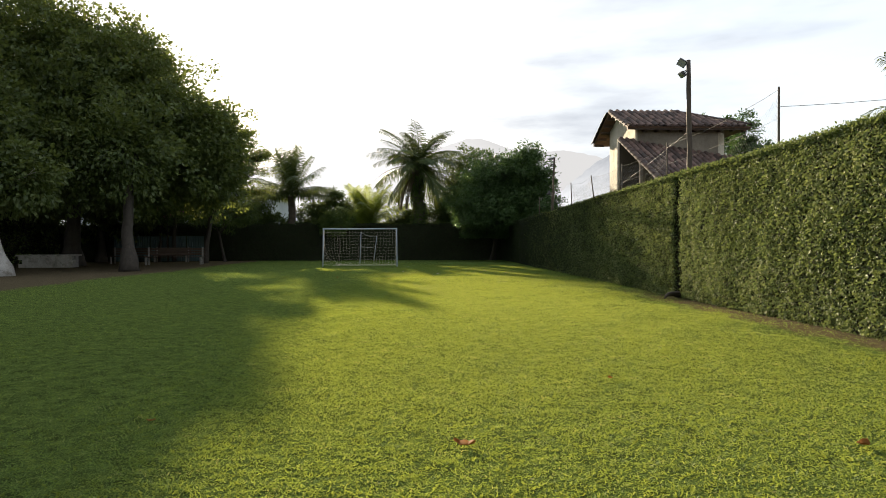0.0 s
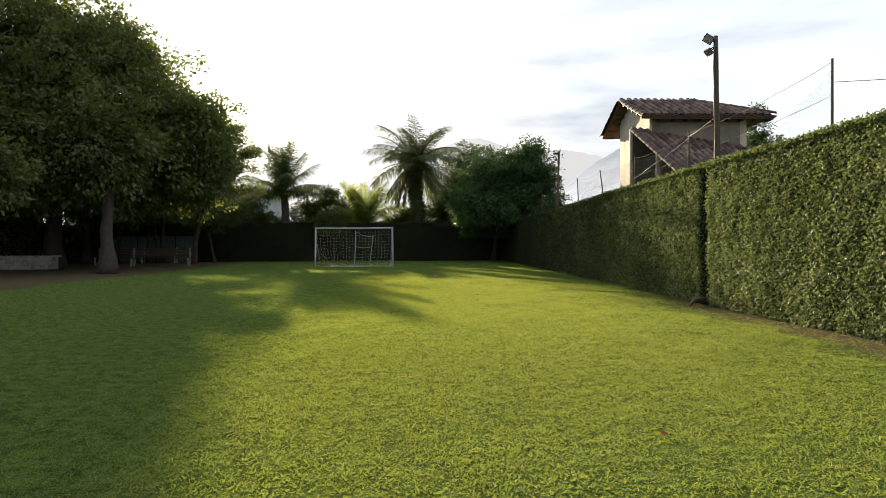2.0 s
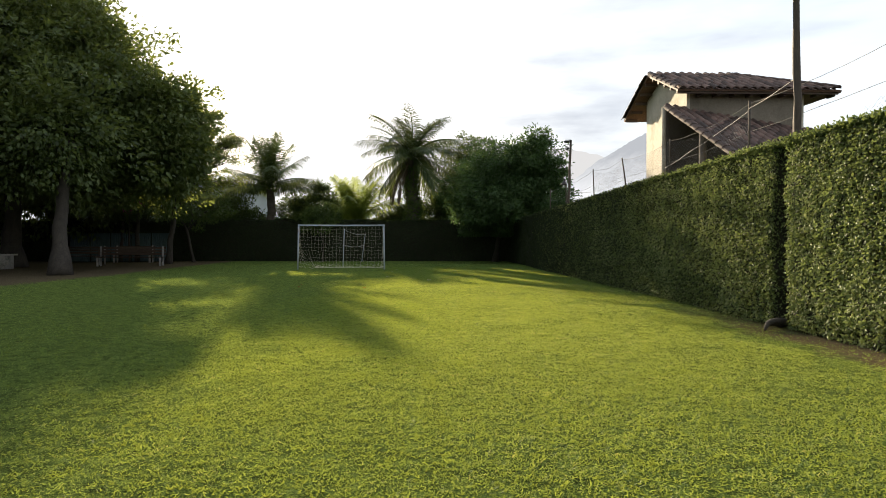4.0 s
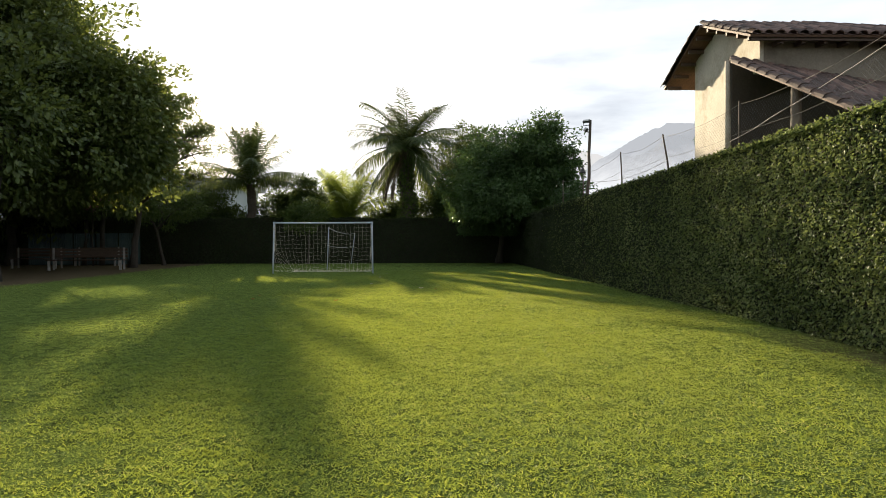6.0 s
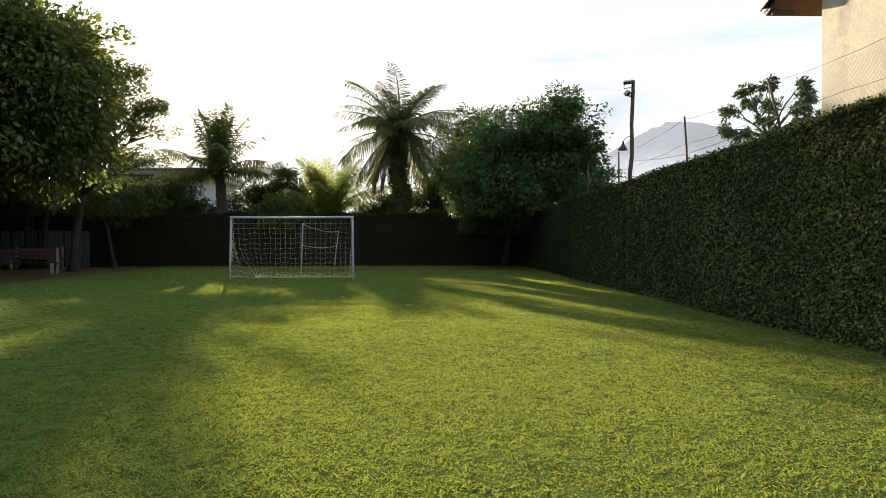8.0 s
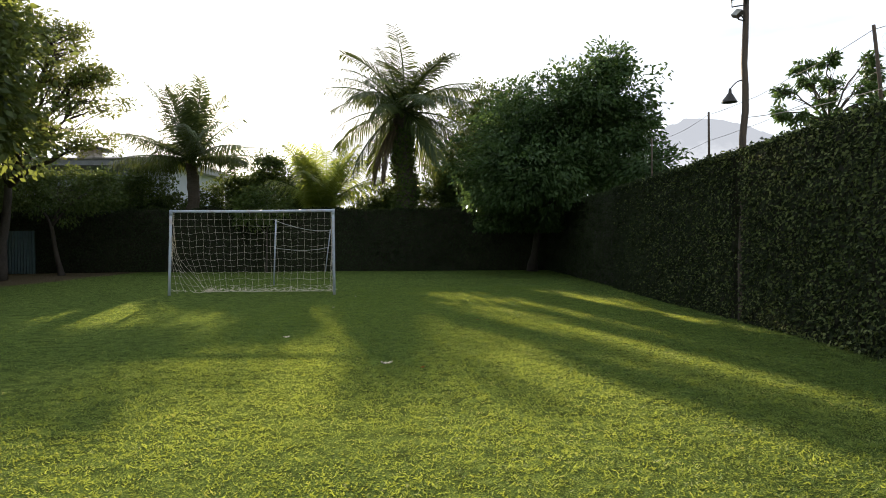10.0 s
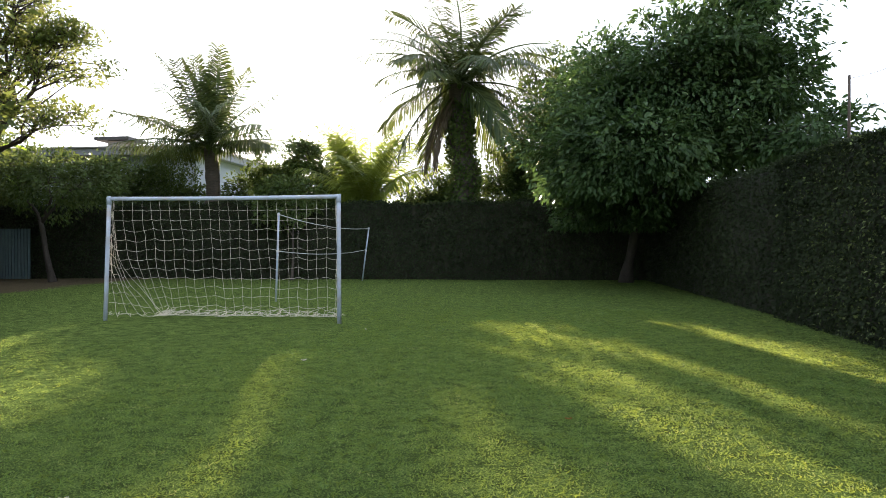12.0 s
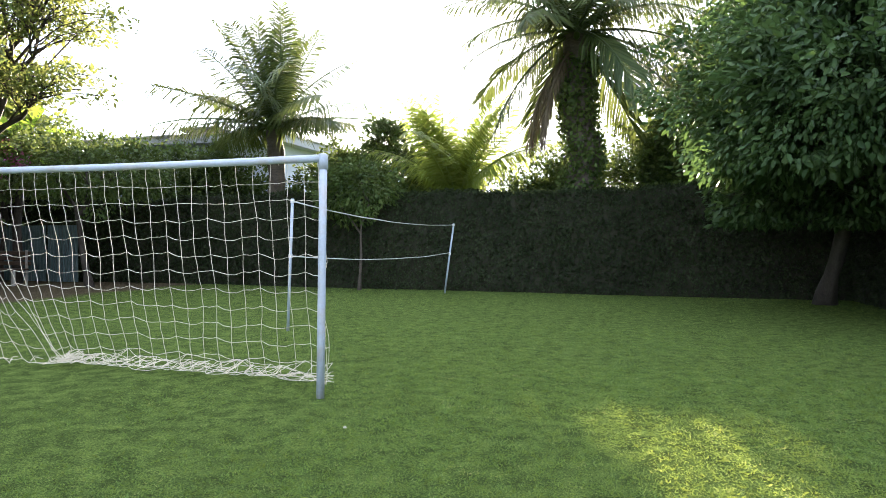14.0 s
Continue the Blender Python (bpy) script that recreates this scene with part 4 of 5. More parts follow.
# ---- goal ----
def build_goal():
    root = thing("football_goal", "white tubular football goal with a slack cord net", "goal", (-3.4, 35.02, 0))
    L0, R0, L1, R1 = Vector((-5.395, 35.02, -0.05)), Vector((-1.415, 35.02, -0.05)), Vector((-5.362, 35.11, 2.0)), Vector((-1.446, 35.14, 2.0))
    for a, b in ((L0, L1), (R0, R1)):
        g = Geo()
        g.tube([a, a.lerp(b, 0.33), a.lerp(b, 0.66), b + Vector((0, 0, 0.0))], 0.034, 12)
        g.make("post", M_GOAL, root, smooth=True)
    g = Geo()
    g.tube(bend(L1 - Vector((0.03, 0, 0)), R1 + Vector((0.03, 0, 0)), 0.012, 8), 0.034, 12)
    g.make("crossbar", M_GOAL, root, smooth=True)
    for c in (L1, R1):
        g = Geo()
        g.tube([c + Vector((0, 0, -0.10)), c + Vector((0, 0, -0.02)), c + Vector((0, 0, 0.028)), c + Vector((0, 0, 0.040))], [0.041, 0.041, 0.040, 0.022], 12)
        g.make("corner_joint", M_GOAL, root, smooth=True)
    # net: a back sheet, gathered at its foot, and two narrow side sheets
    cols, rows, heap = 23, 12, 7
    node = {}
    for i in range(cols + 1):
        u = i / cols
        for j in range(rows + heap + 1):
            w = min(j / rows, 1.0)
            pull = max(0.0, (w - 0.45) / 0.55)
            xl = L1.x + 0.06 + 0.62 * pull ** 1.5
            xr = R1.x - 0.06 - 0.10 * pull
            q = Vector((i * 0.37, j * 0.41, 1.3))
            x = L1.x + 0.06 + (xr - L1.x - 0.06) * u + (xl - L1.x - 0.06) * 1.25 * (1 - u) ** 9 + 0.035 * noise.noise(q)
            z = 1.965 * (1 - w) + 0.022 * math.sin(i * 2.1) * (0.2 < w < 1) + 0.03 * noise.noise(q + Vector((5, 0, 0))) * (j > 0)
            y = L1.y + (R1.y - L1.y) * u + 0.03 + 0.30 * w ** 1.35 + 0.05 * math.sin(u * math.pi) * w + 0.04 * noise.noise(q * 0.7)
            if j > rows:
                e = j - rows
                x += 0.14 * noise.noise(q * 3)
                y += 0.025 * e * (1 if e % 2 else -1) + 0.13 * noise.noise(q * 2.3)
                z = 0.02 + 0.20 * abs(noise.noise(q * 2.9)) * (1 if e % 2 else 0.35)
            if j == 0:
                z = 1.965 - 0.010
            node[i, j] = Vector((x, y, max(z, 0.012)))
    g = Geo()

    def cord(a, b, sag):
        mid = a.lerp(b, 0.5) + Vector((random.uniform(-0.006, 0.006), random.uniform(-0.008, 0.008), -sag))
        g.tube([a, mid, b], 0.0027, 3, False)

    random.seed(2)
    for i in range(cols + 1):
        for j in range(rows + heap):
            cord(node[i, j], node[i, j + 1], 0)
    for j in range(1, rows + heap + 1):
        for i in range(cols):
            cord(node[i, j], node[i + 1, j], random.uniform(0.0, 0.016))
    for i in range(cols):
        for q in (0.0, 0.5):
            p = node[i, 0].lerp(node[i + 1, 0], q)
            g.tube([p, p + Vector((0, -0.05, 0.03)), p + Vector((0, -0.02, 0.06))], 0.003, 3, False)
    g.make("net", M_NET, root, "slack pale cord net, heaped on the grass at its foot")["kind"] = "stuff"
    for side, (bot, topv) in enumerate(((L0, L1), (R0, R1))):
        g = Geo()
        edge = 0 if side == 0 else cols
        grid = {}
        for j in range(rows + 1):
            a = topv.lerp(bot, j / rows)
            a.z = max(a.z, 0.02)
            bk = node[edge, j]
            for k in range(6):
                p = a.lerp(bk, k / 5)
                q = Vector((k * 0.9, j * 0.5, side * 7))
                grid[k, j] = p + Vector((0.05 * noise.noise(q), 0.04 * noise.noise(q + Vector((4, 0, 0))), 0.05 * noise.noise(q + Vector((0, 4, 0))) * (j > 0) - 0.03 * k * (j > 0) * (j < rows)))
                grid[k, j].z = max(grid[k, j].z, 0.012)
        for j in range(rows):
            for k in range(6):
                cord(grid[k, j], grid[k, j + 1], 0)
                if k < 5 and j:
                    cord(grid[k, j], grid[k + 1, j], 0.02)
        for k in range(14):
            a = grid[k % 6, rows] + Vector((0, 0, 0.02))
            b = a + Vector((random.uniform(-0.12, 0.18) * (1 if side == 0 else -1), random.uniform(-0.1, 0.2), random.uniform(0, 0.10)))
            cord(a, b, -0.03)
        g.make("side_net", M_NET, root)["kind"] = "stuff"
    return root


build_goal()


# ---- slack ropes between two thin posts behind the goal ----
A0, A1 = Vector((-3.74, 38.5, 0)), Vector((-3.66, 38.5, 1.90))
B0, B1 = Vector((-3.42, 45.5, 0)), Vector((-3.20, 45.56, 1.72))
for a, b, lab in ((A0, A1, "thin white metal post standing on the lawn"), (B0, B1, "thin white post leaning slightly on the lawn")):
    root = thing("net_post", lab, "post", tuple(a), "posts of the rope court")
    g = Geo()
    g.tube([a - Vector((0, 0, 0.05)), a.lerp(b, 0.5), b], 0.022, 9)
    g.make("shaft", M_GOAL, root, smooth=True)
    for z in (0.98, 0.56):
        g = Geo()
        c = a.lerp(b, z)
        g.tube([c - Vector((0, 0, 0.025)), c + Vector((0, 0, 0.025))], 0.030, 9)
        g.make("rope_ring", M_ROPE, root)
for f0, f1, sag in ((0.98, 0.98, 0.12), (0.56, 0.58, 0.10)):
    g = Geo()
    g.tube(bend(A0.lerp(A1, f0), B0.lerp(B1, f1), sag, 20, 0.03), 0.009, 5)
    ob = g.make("rope", M_ROPE)
    tagged(ob, "slack white rope tied between two thin posts", "rope", "ropes between the thin posts")


# ---- floodlight poles ----
def floodlight(parent, at, turn, tilt, size, roll=0):
    m = Matrix.Translation(at) @ pose(0, 0, 0, 0, 0, turn) @ pose(0, 0, 0, tilt) @ pose(0, 0, 0, 0, roll)
    g = Geo()
    g.box((-size / 2, -0.035, -size * 0.42), (size / 2, 0.03, size * 0.42), m)
    body = g.make("floodlight", M_DARKMETAL, parent, "square dark floodlight")
    g = Geo()
    g.box((-size * 0.43, -0.041, -size * 0.35), (size * 0.43, -0.035, size * 0.35), m)
    g.make("lamp_glass", M_LENS, body, "pale lamp glass")
    g = Geo()
    g.tube([m @ Vector((-size * 0.53, 0, 0)), m @ Vector((-size * 0.53, 0.14, 0)), m @ Vector((size * 0.53, 0.14, 0)), m @ Vector((size * 0.53, 0, 0))], 0.012, 6)
    g.make("bracket", M_DARKMETAL, body)


def light_pole(label, foot, top, r0, r1):
    root = thing("lamp_post", label, "lamp post", foot, "floodlight poles along the hedge")
    g = Geo()
    pts = bend(Vector(foot) - Vector((0, 0, 0.1)), top, 0, 14, 0.05, foot[1])
    g.tube(pts, [r0 + (r1 - r0) * k / 14 for k in range(15)], 11, True, 0.2)
    g.make("pole", M_POLE, root, smooth=True)
    return root


P = light_pole("dark weathered wooden pole with two floodlights, set in the hedge", (6.0, 14.55, 0), (6.04, 14.8, 5.42), 0.075, 0.046)
floodlight(P, (5.85, 14.70, 5.33), -35, 24, 0.19, 38)
floodlight(P, (5.87, 14.74, 5.08), -80, 45, 0.16)
for name, pts, r in (("arm", [(6.01, 14.8, 5.36), (5.84, 14.74, 5.34)], 0.016), ("arm", [(6.01, 14.79, 5.10), (5.88, 14.76, 5.06)], 0.016), ("cable", bend((5.99, 14.72, 5.3), (5.96, 14.70, 4.5), 0.05, 6, 0.03), 0.008)):
    g = Geo()
    g.tube(pts, r, 6)
    g.make(name, M_DARKMETAL, P)
g = Geo()
g.tube(bend((5.80, 14.60, height(5.8, 14.6) + 0.05), (5.22, 14.10, height(5.22, 14.1) + 0.03), -0.05, 8, 0.12, 2), [0.07, 0.075, 0.07, 0.06, 0.055, 0.05, 0.04, 0.03, 0.02], 9, True, 0.4)
tagged(g.make("root", M_BARK, smooth=True), "dark bent root lying on the earth at the pole's foot", "root")
P = light_pole("dark pole with floodlights at the far end of the hedge", (5.74, 29.2, 0), (6.0, 29.6, 5.12), 0.062, 0.044)
floodlight(P, (5.86, 29.55, 5.07), -30, -62, 0.20)
floodlight(P, (5.84, 29.55, 4.80), -60, -35, 0.15, 30)
for pts, r in (([(6.0, 29.60, 5.06), (5.86, 29.58, 5.06)], 0.014), ([(5.99, 29.58, 4.82), (5.86, 29.57, 4.80)], 0.014), (bend((5.93, 29.5, 3.74), (5.77, 29.66, 3.64), -0.05, 6), 0.009)):
    g = Geo()
    g.tube(pts, r, 6)
    g.make("arm", M_DARKMETAL, P)
g = Geo()
g.tube([(5.77, 29.66, 3.65), (5.77, 29.66, 3.58), (5.768, 29.66, 3.54), (5.76, 29.66, 3.44), (5.76, 29.66, 3.43)], [0.018, 0.028, 0.055, 0.12, 0.122], 16, False)
g.make("lamp_shade", M_DARKMETAL, P, "conical metal lamp shade")


# ---- chain-link fence above the hedge ----
def build_fence():
    root = thing("chain_link_fence", "sagging chain-link fence on leaning posts above the hedge", "fence", (6.15, 8, 2.4), kind="structure")
    posts = [((6.14, 11.2), 3.95, (0, 0)), ((6.15, 16.4), 3.78, (0.02, 0.03)), ((6.15, 20.1), 3.68, (0, 0)), ((6.12, 23.1), 3.68, (0, 0.55)), ((6.1, 26.55), 3.70, (0, 0.2)), ((6.3, 31.7), 3.68, (0, 0.03)), ((6.3, 35.0), 3.70, (0, 0))]
    tops = []
    for (x, y), z, (lx, ly) in posts:
        g = Geo()
        a, b = Vector((x, y, 2.45)), Vector((x + lx, y + ly, z))
        g.tube([a - Vector((0, 0, 0.2)), a.lerp(b, 0.5), b], [0.022, 0.021, 0.019], 8)
        g.make("post", M_POLE, root, smooth=True)
        tops.append(b)
    for k in range(len(tops) - 1):
        for dz, sag in ((-0.05, 0.10), (-0.55, 0.05)):
            g = Geo()
            g.tube(bend(tops[k] + Vector((0, 0, dz)), tops[k + 1] + Vector((0, 0, dz)), sag, 10, 0.05, k), 0.0045, 4)
            g.make("wire", M_WIRE, root)
    # the loose lower cable, slung from post to post
    for a, b, sag in (((6.15, 16.4, 3.60), (6.12, 20.5, 3.0), 0.04), ((6.0, 14.75, 3.75), (6.15, 16.4, 3.64), 0.02), ((6.14, 11.2, 3.60), (14.5, 11.6, 4.6), 0.12), ((6.12, 20.5, 3.0), (6.15, 23.1, 2.78), 0.02), ((6.0, 29.75, 3.2), (6.1, 23.3, 3.05), 0.2)):
        g = Geo()
        g.tube(bend(a, b, sag, 14, 0.03, a[1]), 0.0055, 5)
        g.make("cable", M_CABLE, root, "pale slung cable")
    # diamonds of wire
    def panel(y0, y1, z0, top, drop):
        g = Geo()
        step = 0.085
        n = int((y1 - y0) / step)
        for s in (1, -1):
            for k in range(-20, n + 20):
                pts = []
                for e in range(15):
                    z = e * 0.085
                    y = y0 + k * step + s * z
                    if y < y0 or y > y1:
                        continue
                    u = (y - y0) / (y1 - y0)
                    lim = top(u)
                    if z0 + z > lim:
                        continue
                    pts.append(Vector((6.14 + 0.05 * noise.noise(Vector((y * 0.8, z * 2, 1))), y, z0 + z - drop * 4 * u * (1 - u) * (z / 1.0))))
                if len(pts) > 1:
                    g.tube(pts, 0.0013, 3, False)
        if g.v:
            g.make("wire_mesh", M_WIRE, root, "rusty diamond wire mesh")["kind"] = "stuff"

    for y0, y1, sag in ((16.4, 20.1, 0.12), (20.1, 23.5, 0.12), (23.5, 26.7, 0.18)):
        panel(y0, y1, 2.6, lambda u: 3.62, sag)
    panel(11.2, 14.4, 2.7, lambda u: 3.85 - 1.1 * u ** 0.8, 0.0)


build_fence()


# ---- house beyond the hedge ----
def tile_mesh():
    n, r0, r1, ln, th = 6, 0.088, 0.072, 0.40, 0.013
    vs, fs = [], []
    for e, (r, y) in enumerate(((r0, 0.0), (r1, ln))):
        for q in (r, r - th):
            for k in range(n + 1):
                a = math.pi * k / n
                vs.append((math.cos(a) * q, y, math.sin(a) * q * 0.8))
    m = n + 1
    for k in range(n):
        fs += [(k, 2 * m + k, 2 * m + k + 1, k + 1), (m + k + 1, 3 * m + k + 1, 3 * m + k, m + k), (k + 1, m + k + 1, m + k, k)]
    me = bpy.data.meshes.new("tile")
    me.from_pydata(vs, [], fs)
    me.update()
    me.materials.append(M_TILE)
    return me


def build_house():
    root = thing("house", "small cream house with clay barrel-tile roofs beyond the hedge", "house", (8.3, 21.8, 0))
    X0, X1, YN, YM, YF = 6.68, 9.35, 20.42, 20.66, 23.2
    EN, EF, EZ, RZ, RY = 20.05, 24.1, 4.84, 5.68, 22.1

    def slab(name, pts, th, mat, label="", parent=root):
        """A flat plate through the points, th thick downwards along its normal."""
        p = [Vector(q) for q in pts]
        nr = (p[1] - p[0]).cross(p[2] - p[0]).normalized()
        if nr.z < 0:
            nr = -nr
        g = Geo()
        k = len(p)
        vs = [tuple(q) for q in p] + [tuple(q - nr * th) for q in p]
        fs = [tuple(range(k)), tuple(range(2 * k - 1, k - 1, -1))] + [(i, k + i, k + (i + 1) % k, (i + 1) % k) for i in range(k)]
        g.add(vs, fs)
        return g.make(name, mat, parent, label)

    g = Geo()
    gv = [(X0, YM + 0.17, 0), (X0, YF, 0), (X0, YF, EZ + 0.35), (X0, RY, RZ - 0.12), (X0, YN, EZ + 0.06), (X0, YN, 4.30), (X0, YM + 0.17, 4.28)]
    k = len(gv)
    g.add(gv + [(x + 0.07, y, z) for x, y, z in gv], [tuple(range(k)), tuple(range(2 * k - 1, k - 1, -1))] + [(i, k + i, k + (i + 1) % k, (i + 1) % k) for i in range(k)])
    g.make("wall", M_PLASTER, root, "sunlit cream plaster gable wall")
    g = Geo()
    za, zb = 4.44, 3.85
    g.add([(x, y, z) for y in (YN, YN + 0.2) for x, z in ((X0 + 0.073, za), (X1, zb), (X1, EZ + 0.1), (X0 + 0.073, EZ + 0.1))],
          [(0, 1, 2, 3), (7, 6, 5, 4), (0, 4, 5, 1), (1, 5, 6, 2), (2, 6, 7, 3), (3, 7, 4, 0)])
    g.make("wall", M_SHADEPLASTER, root, "stained plaster wall under the eaves, shade put into its colour")
    g = Geo()
    g.box((X1, YN, 0), (X1 + 0.2, YF, EZ + 0.1))
    g.box((X0 + 0.073, YF - 0.2, 0), (X1, YF, EZ + 0.1))
    g.make("wall", M_PLASTER, root)
    g = Geo()
    g.box((X0 + 0.073, YM, 0), (X1 - 0.003, YM + 0.16, 4.28))
    g.box((6.28, YM, 0), (X0 + 0.07, YM + 0.16, 4.56))
    g.make("porch_wall", M_SHADEBROWN, root, "brown plaster back wall of the porch, colour darkened for shade")
    g = Geo()
    g.tube([(6.25, YM + 0.08, 0), (6.24, YM + 0.08, 1.5), (6.25, YM + 0.07, 3.0), (6.245, YM + 0.08, 4.56)], [0.06, 0.052, 0.058, 0.05], 8)
    g.make("pilaster", M_PLASTER, root, "rough mortared edge of the wall", True)
    # main roof: two slopes and a hip
    x0, x1, xr = 6.32, 10.25, 8.6
    front = slab("roof_slope", [(x0, EN, EZ), (x1, EN, EZ), (xr, RY, RZ), (x0, RY, RZ)], 0.04, M_SOFFIT, "tiled roof slope on timber boards")
    slab("roof_slope", [(x0, EF, EZ), (x0, RY, RZ), (xr, RY, RZ), (x1, EF, EZ)], 0.04, M_SOFFIT)
    slab("roof_slope", [(x1, EN, EZ), (x1, EF, EZ), (xr, RY, RZ)], 0.07, M_SOFFIT)
    g = Geo()
    g.box((x0 + 0.05, EN + 0.05, EZ - 0.085), (x1 - 0.05, EN + 0.09, EZ - 0.045))
    g.make("fascia", M_TIMBER, root)
    # timbers under the gable's overhang, and rafter ends under the front eave
    for k in range(5):
        for y0, z0, y1, z1 in ((EN, EZ, RY, RZ), (EF, EZ, RY, RZ)):
            u = (k + 0.35) / 5
            y, z = y0 + (y1 - y0) * u, z0 + (z1 - z0) * u
            g = Geo()
            g.box((x0 + 0.03, y - 0.03, z - 0.125), (X0 - 0.004, y + 0.03, z - 0.05))
            g.make("purlin", M_TIMBER, root)
    for k in range(9):
        g = Geo()
        x = X0 + 0.25 + k * 0.40
        g.box((x - 0.03, EN + 0.10, EZ - 0.12), (x + 0.03, YN - 0.004, EZ - 0.035))
        g.make("rafter_end", M_TIMBER, root)
    # porch roof, falling towards the lawn's near end and a little away from it
    PX0, PX1, PY0, PY1 = 6.14, 10.3, 17.0, 20.40

    def pz(x, y):
        return 4.47 - 0.465 * (PY1 - y) - 0.16 * (x - PX0)

    porch = slab("porch_roof", [(PX0, PY0, pz(PX0, PY0)), (PX1, PY0, pz(PX1, PY0)), (PX1, PY1, pz(PX1, PY1)), (PX0, PY1, pz(PX0, PY1))], 0.03, M_SOFFIT, "tiled lean-to roof over the porch")
    for y in (18.55,):
        g = Geo()
        g.tube([(6.25, y, 0), (6.24, y, 1.5), (6.26, y, 2.6), (6.25, y, pz(6.25, y) - 0.035)], [0.085, 0.075, 0.082, 0.07], 10)
        g.make("column", M_SHADEPLASTER, root, "rough plastered porch column", True)
    g = Geo()
    g.box((6.21, 17.2, 2.50), (6.29, 20.6, 2.60))
    g.make("beam", M_TIMBER, root)
    # ridge and hip caps, joined
    me = tile_mesh()

    def lay(o, along, up, nr, parent, cols, rows, pitch, lap, skip=None, most=10 ** 6):
        made = 0
        for j in range(rows):
            for i in range(cols):
                if skip and skip(i * pitch, j * lap):
                    continue
                p = o + along * (i * pitch + 0.09) + up * (j * lap - 0.05) + nr * (0.01 + random.uniform(0, 0.012))
                m = Matrix((along.to_4d(), up.to_4d(), nr.to_4d(), (0, 0, 0, 1))).transposed()
                m.col[3] = (0, 0, 0, 1)
                m[3] = (0, 0, 0, 1)
                m = Matrix.Translation(p) @ m @ pose(0, 0, 0, 3.0 + random.uniform(-1.5, 1.5), 0, random.uniform(-3, 3))
                if made < most:
                    t = link("tile", me, parent, "", True)
                    t.matrix_basis = base_of(parent).inverted() @ m
                    made += 1
                else:
                    rest.append(m)

    rest = []
    random.seed(9)

    def frame_of(a, b, c):
        al = (Vector(b) - Vector(a)).normalized()
        nr = al.cross(Vector(c) - Vector(a)).normalized()
        if nr.z < 0:
            nr = -nr
        return al, nr.cross(al).normalized(), nr

    o = Vector((x0, EN, EZ))
    al, up, nr = frame_of(o, (x1, EN, EZ), (x0, RY, RZ))
    sl = (Vector((x0, RY, RZ)) - o).length
    lay(o, al, up, nr, front, 18, 7, 0.21, 0.325, lambda u, v: u > (x1 - x0 - 0.1) - (x1 - xr) * v / sl)
    o = Vector((PX0, PY0, pz(PX0, PY0)))
    al, up, nr = frame_of(o, (PX1, PY0, pz(PX1, PY0)), (PX0, PY1, pz(PX0, PY1)))
    up = (Vector((PX0, PY1, pz(PX0, PY1))) - o).normalized()
    o2 = o + up * 1.3
    lay(o2, al, up, nr, porch, 20, 8, 0.21, 0.325)
    n0 = len(rest)
    lay(o, al, up, nr, porch, 20, 4, 0.21, 0.325, None, 0)
    # ridge caps, hip caps and the hidden slopes' edges
    for a, b in (((x0 + 0.08, RY, RZ - 0.02), (xr, RY, RZ - 0.02)), ((xr, RY, RZ + 0.02), (x1, EN, EZ + 0.05)), ((xr, RY, RZ + 0.02), (x1, EF, EZ + 0.05)), ((x0 + 0.02, EF, EZ + 0.03), (x0 + 0.02, RY, RZ + 0.03)), ((x0 + 0.02, EN, EZ + 0.03), (x0 + 0.02, RY, RZ + 0.03)), ((PX0 + 0.03, PY0, pz(PX0, PY0) + 0.02), (PX0 + 0.03, PY1 + 0.1, pz(PX0, PY1 + 0.1) + 0.02))):
        a, b = Vector(a), Vector(b)
        d = (b - a).normalized()
        s = d.cross(Vector((0, 0, 1))).normalized()
        u = s.cross(d)
        for k in range(int((b - a).length / 0.33)):
            p = a + d * k * 0.33
            rest.append(Matrix(((s.x, d.x, u.x, p.x), (s.y, d.y, u.y, p.y), (s.z, d.z, u.z, p.z), (0, 0, 0, 1))) @ Matrix.Diagonal((1.25, 1, 1.1, 1)))
    for k in range(12):   # back eave, seen from below as a scalloped line
        for j in range(18):
            u = Vector((0, RY - EF, RZ - EZ)).normalized()
            p = Vector((x0 + 0.09 + j * 0.21, EF + 0.05, EZ + 0.02)) + u * k * 0.325
            if k * 0.325 + 0.36 > sl or p.x > x1 - (x1 - xr) * k * 0.325 / sl:
                continue
            nn = Vector((1, 0, 0)).cross(u)
            sgn = 1 if nn.z > 0 else -1
            rest.append(Matrix(((sgn, u.x, sgn * nn.x, p.x), (0, u.y, sgn * nn.y, p.y), (0, u.z, sgn * nn.z, p.z), (0, 0, 0, 1))))
    g = Geo()
    vv = [Vector(v.co) for v in me.vertices]
    ff = [tuple(q.vertices) for q in me.polygons]
    for m in rest:
        g.add([tuple(m @ v) for v in vv], ff)
    g.make("ridge_tiles", M_TILE, root, "weathered clay ridge and edge tiles")["kind"] = "stuff"


build_house()


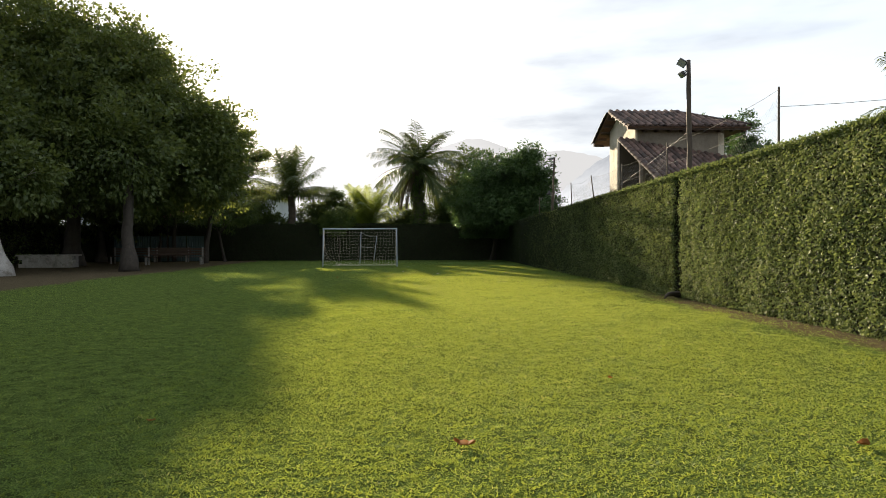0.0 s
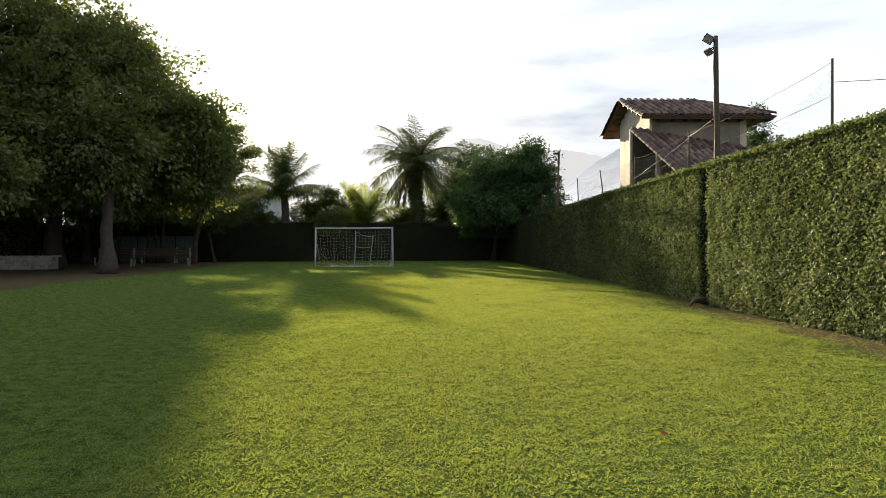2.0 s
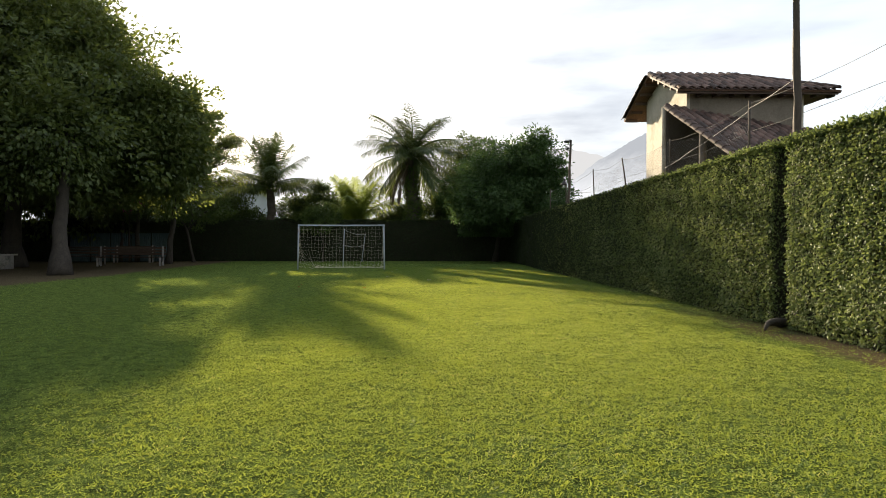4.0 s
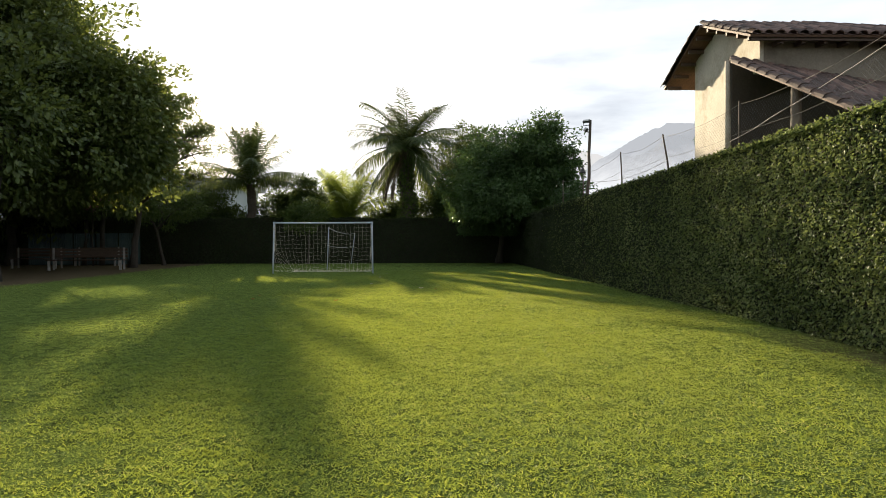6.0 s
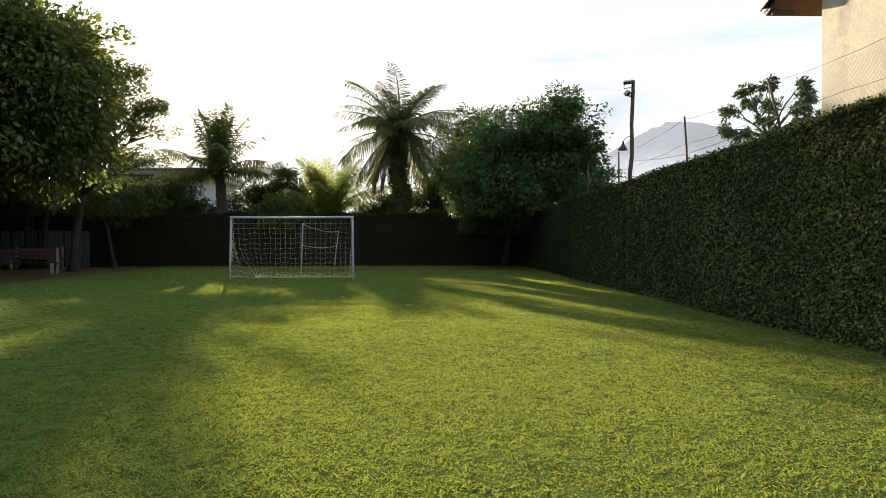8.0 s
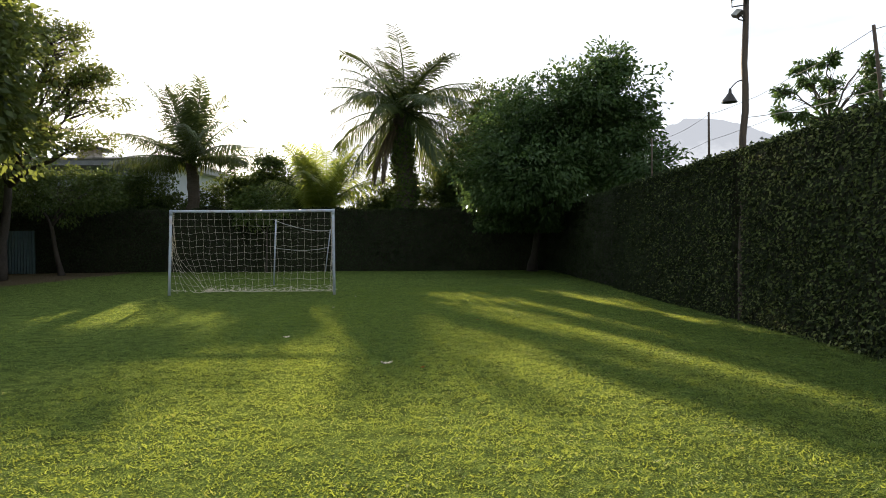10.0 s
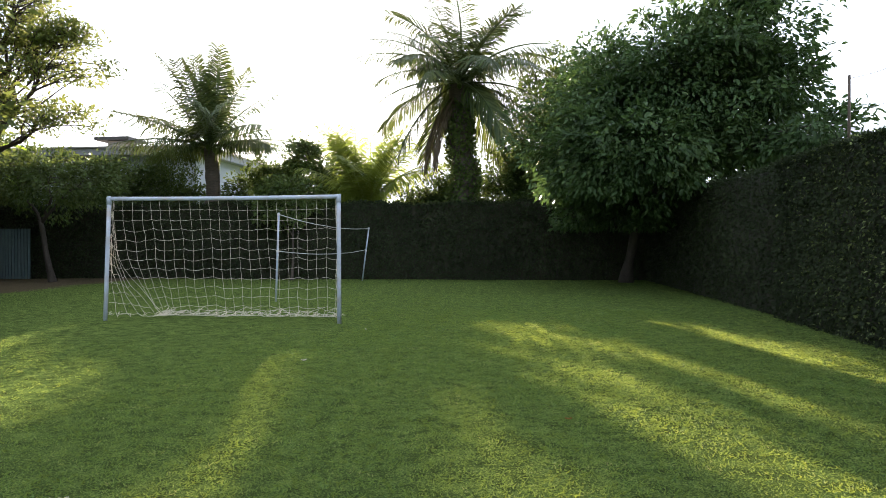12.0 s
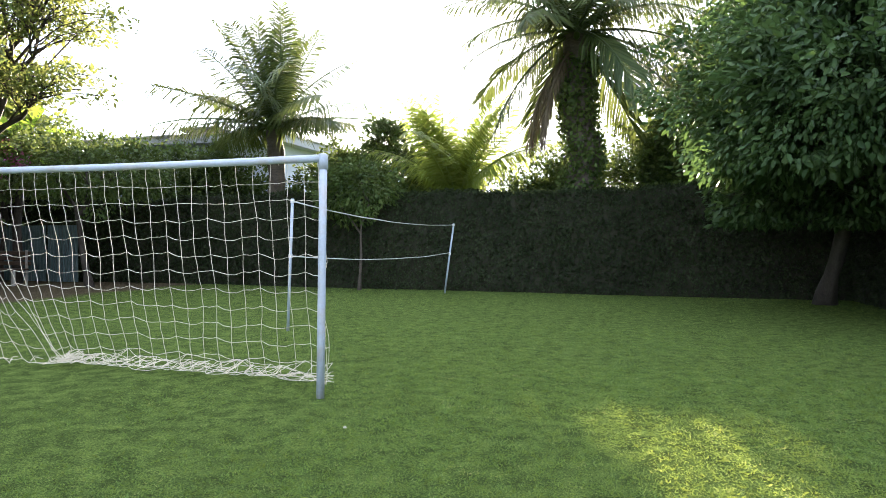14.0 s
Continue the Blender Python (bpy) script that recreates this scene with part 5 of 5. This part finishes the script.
# ---- pale house behind the palms ----
def build_far_house():
    root = thing("house", "long pale house with a flat grey roof behind the palms", "house", (-19.5, 55.5, 0))
    x0, x1, y0, y1, top = -27.0, -12.2, 51.9, 60.0, 5.05
    g = Geo()
    g.box((x0, y0, 0), (x1, y1, top))
    g.make("wall", M_WHITEWALL, root, "pale bluish plaster wall")
    # flat roof with a deep edge and a drip line under it
    g = Geo()
    g.box((x0 - 0.5, y0 - 0.5, top), (x1 + 0.5, y1 + 0.5, top + 0.30))
    roof = g.make("roof", M_GREYROOF, root)
    g = Geo()
    g.box((x0 - 0.56, y0 - 0.56, top + 0.30), (x1 + 0.56, y1 + 0.56, top + 0.37))
    g.make("roof_edge", M_CONCRETE, roof)
    g = Geo()
    g.box((-19.7, 57.2, top + 0.37), (-18.7, 58.1, 6.6))
    ch = g.make("chimney", M_CONCRETE, root)
    g = Geo()
    g.box((-20.2, 56.8, 6.6), (-18.3, 58.45, 6.78))
    g.make("chimney_cap", M_DARKMETAL, ch)
    for x in (-24.2, -20.8, -17.4, -14.0):
        g = Geo()
        g.box((x - 0.66, y0 - 0.05, 2.5), (x + 0.66, y0 - 0.004, 2.58))
        g.box((x - 0.66, y0 - 0.05, 3.92), (x + 0.66, y0 - 0.004, 4.0))
        for k in (-0.66, -0.04, 0.58):
            g.box((x + k, y0 - 0.05, 2.58), (x + k + 0.08, y0 - 0.004, 3.92))
        w = g.make("window", M_CONCRETE, root, "grey framed window")
        for k in (-0.58, 0.04):
            g = Geo()
            g.box((x + k, y0 - 0.03, 2.58), (x + k + 0.54, y0 - 0.008, 3.92))
            g.make("pane", M_GLASSDARK, w)


build_far_house()


# ---- shaded patio under the trees ----
def bench(label, x, y, ln, turn):
    root = thing("bench", label, "bench", (x, y, 0), "benches under the trees", turn=turn)

    def bx(name, lo, hi, mat=M_TIMBER):
        g = Geo()
        g.box(lo, hi)
        ob = mesh_np(name, np.concatenate(g.v), g.f, mat)
        ob.parent = root
        bv = ob.modifiers.new("edge", "BEVEL")
        bv.width, bv.segments = 0.008, 1

    for k in range(3):
        bx("seat_slat", (-ln / 2, -0.22 + 0.15 * k, 0.42), (ln / 2, -0.10 + 0.15 * k, 0.46))
    for k in range(3):
        bx("back_slat", (-ln / 2, 0.25, 0.55 + 0.15 * k), (ln / 2, 0.285, 0.66 + 0.15 * k))
    for sx in (-1, 1):
        bx("leg", (sx * (ln / 2 - 0.15) - 0.05, -0.22, -0.03), (sx * (ln / 2 - 0.15) + 0.05, -0.14, 0.42), M_CONCRETE)
        bx("back_post", (sx * (ln / 2 - 0.15) - 0.05, 0.24, -0.03), (sx * (ln / 2 - 0.15) + 0.05, 0.25, 1.0), M_CONCRETE)


bench("long dark slatted wooden bench in the shade", -14.7, 38.9, 3.4, 3)
bench("dark slatted wooden bench on bare earth", -18.4, 41.4, 2.6, -8)
bench("dark slatted wooden bench near the trunks", -17.0, 44.5, 2.4, 0)
root = thing("planter", "low pale stone block planter with a slab top", "planter", (-19.9, 35.2, 0))
random.seed(4)
for r in range(3):
    for k in range(7):
        g = Geo()
        x = -21.2 + k * 0.375 + (0.18 if r % 2 else 0)
        g.box((x + 0.008, 34.7 + random.uniform(-0.015, 0.01), r * 0.2), (x + 0.367, 35.0, r * 0.2 + 0.192))
        g.make("stone", M_STONE, root)
g = Geo()
g.box((-21.3, 34.62, 0.60), (-18.55, 35.9, 0.67))
g.make("slab", M_STONE, root, "pale slab on top")
g = Geo()
g.box((-21.1, 35.0, -0.05), (-18.7, 35.85, 0.598))
g.make("fill", M_CONCRETE, root)
root = thing("panel_fence", "faded teal sheet fence in the far shaded corner", "fence", (-18, 45.95, 0))
M_TEAL = surface("teal_sheet", (0.03, 0.06, 0.06), (0.06, 0.10, 0.10), 3, 0.6, 0.0, 0.2, 40)
for k in range(5):
    g = Geo()
    x = -21.5 + k * 1.25
    prof = [(x + 0.03 + q * 0.0595, 45.95 + (0.02 if q % 2 else -0.02)) for q in range(21)]
    vs = [(a, b, z) for z in (0.0, 1.75) for a, b in prof] + [(a, b + 0.006, z) for z in (0.0, 1.75) for a, b in prof]
    fs = []
    for q in range(20):
        fs += [(q, q + 1, 22 + q, 21 + q), (42 + q + 1, 42 + q, 63 + q, 64 + q), (21 + q, 22 + q, 64 + q, 63 + q)]
    g.add(vs, fs)
    g.make("panel", M_TEAL, root)


# ---- fallen leaves on the lawn ----
def fallen(label, x, y, size, mat, turn, curl=0.3):
    vs, fs = [], []
    n = 8
    for i in range(n + 1):
        u = i / n
        w = size * 0.32 * math.sin(math.pi * min(0.04 + u * 0.95, 1)) ** 0.8
        z = curl * size * (u - 0.5) ** 2 * 2 + 0.022
        for s in (-1, 0, 1):
            vs.append((size * (u - 0.5), s * w, z + abs(s) * curl * 0.35 * size * (1 + 0.4 * math.sin(i * 2.0 + s))))
    for i in range(n):
        for j in range(2):
            fs.append((3 * i + j, 3 * i + j + 1, 3 * i + j + 4, 3 * i + j + 3))
    ob = mesh_np("fallen_leaf", np.array(vs), fs, mat, smooth=True)
    so = ob.modifiers.new("thickness", "SOLIDIFY")
    so.thickness = 0.002
    ob.matrix_basis = pose(x, y, height(x, y), 0, 0, turn)
    return tagged(ob, label, "leaf", "fallen leaves on the lawn")


LEAVES = [(0.12, 4.0, 0.14, 0, 160), (2.52, 3.83, 0.11, 0, 40), (1.57, 5.84, 0.07, 0, 90), (-2.05, 4.65, 0.06, 0, 10), (0.54, 25.95, 0.12, 1, 8), (-0.91, 27.8, 0.09, 1, 20), (-1.24, 22.45, 0.1, 0, 50), (-3.08, 22.93, 0.12, 0, 100), (0.91, 25.75, 0.06, 0, 60), (-0.9, 31.6, 0.06, 1, 30), (1.7, 29.5, 0.05, 0, 0), (-3.2, 24.0, 0.07, 0, 70), (-0.8, 34.2, 0.05, 1, 120)]
for x, y, s, k, a in LEAVES:
    fallen("curled pale dry leaf lying on the grass" if k else "curled brown dead leaf lying on the grass", x, y, s, M_PALELEAF if k else M_DEADLEAF, a)
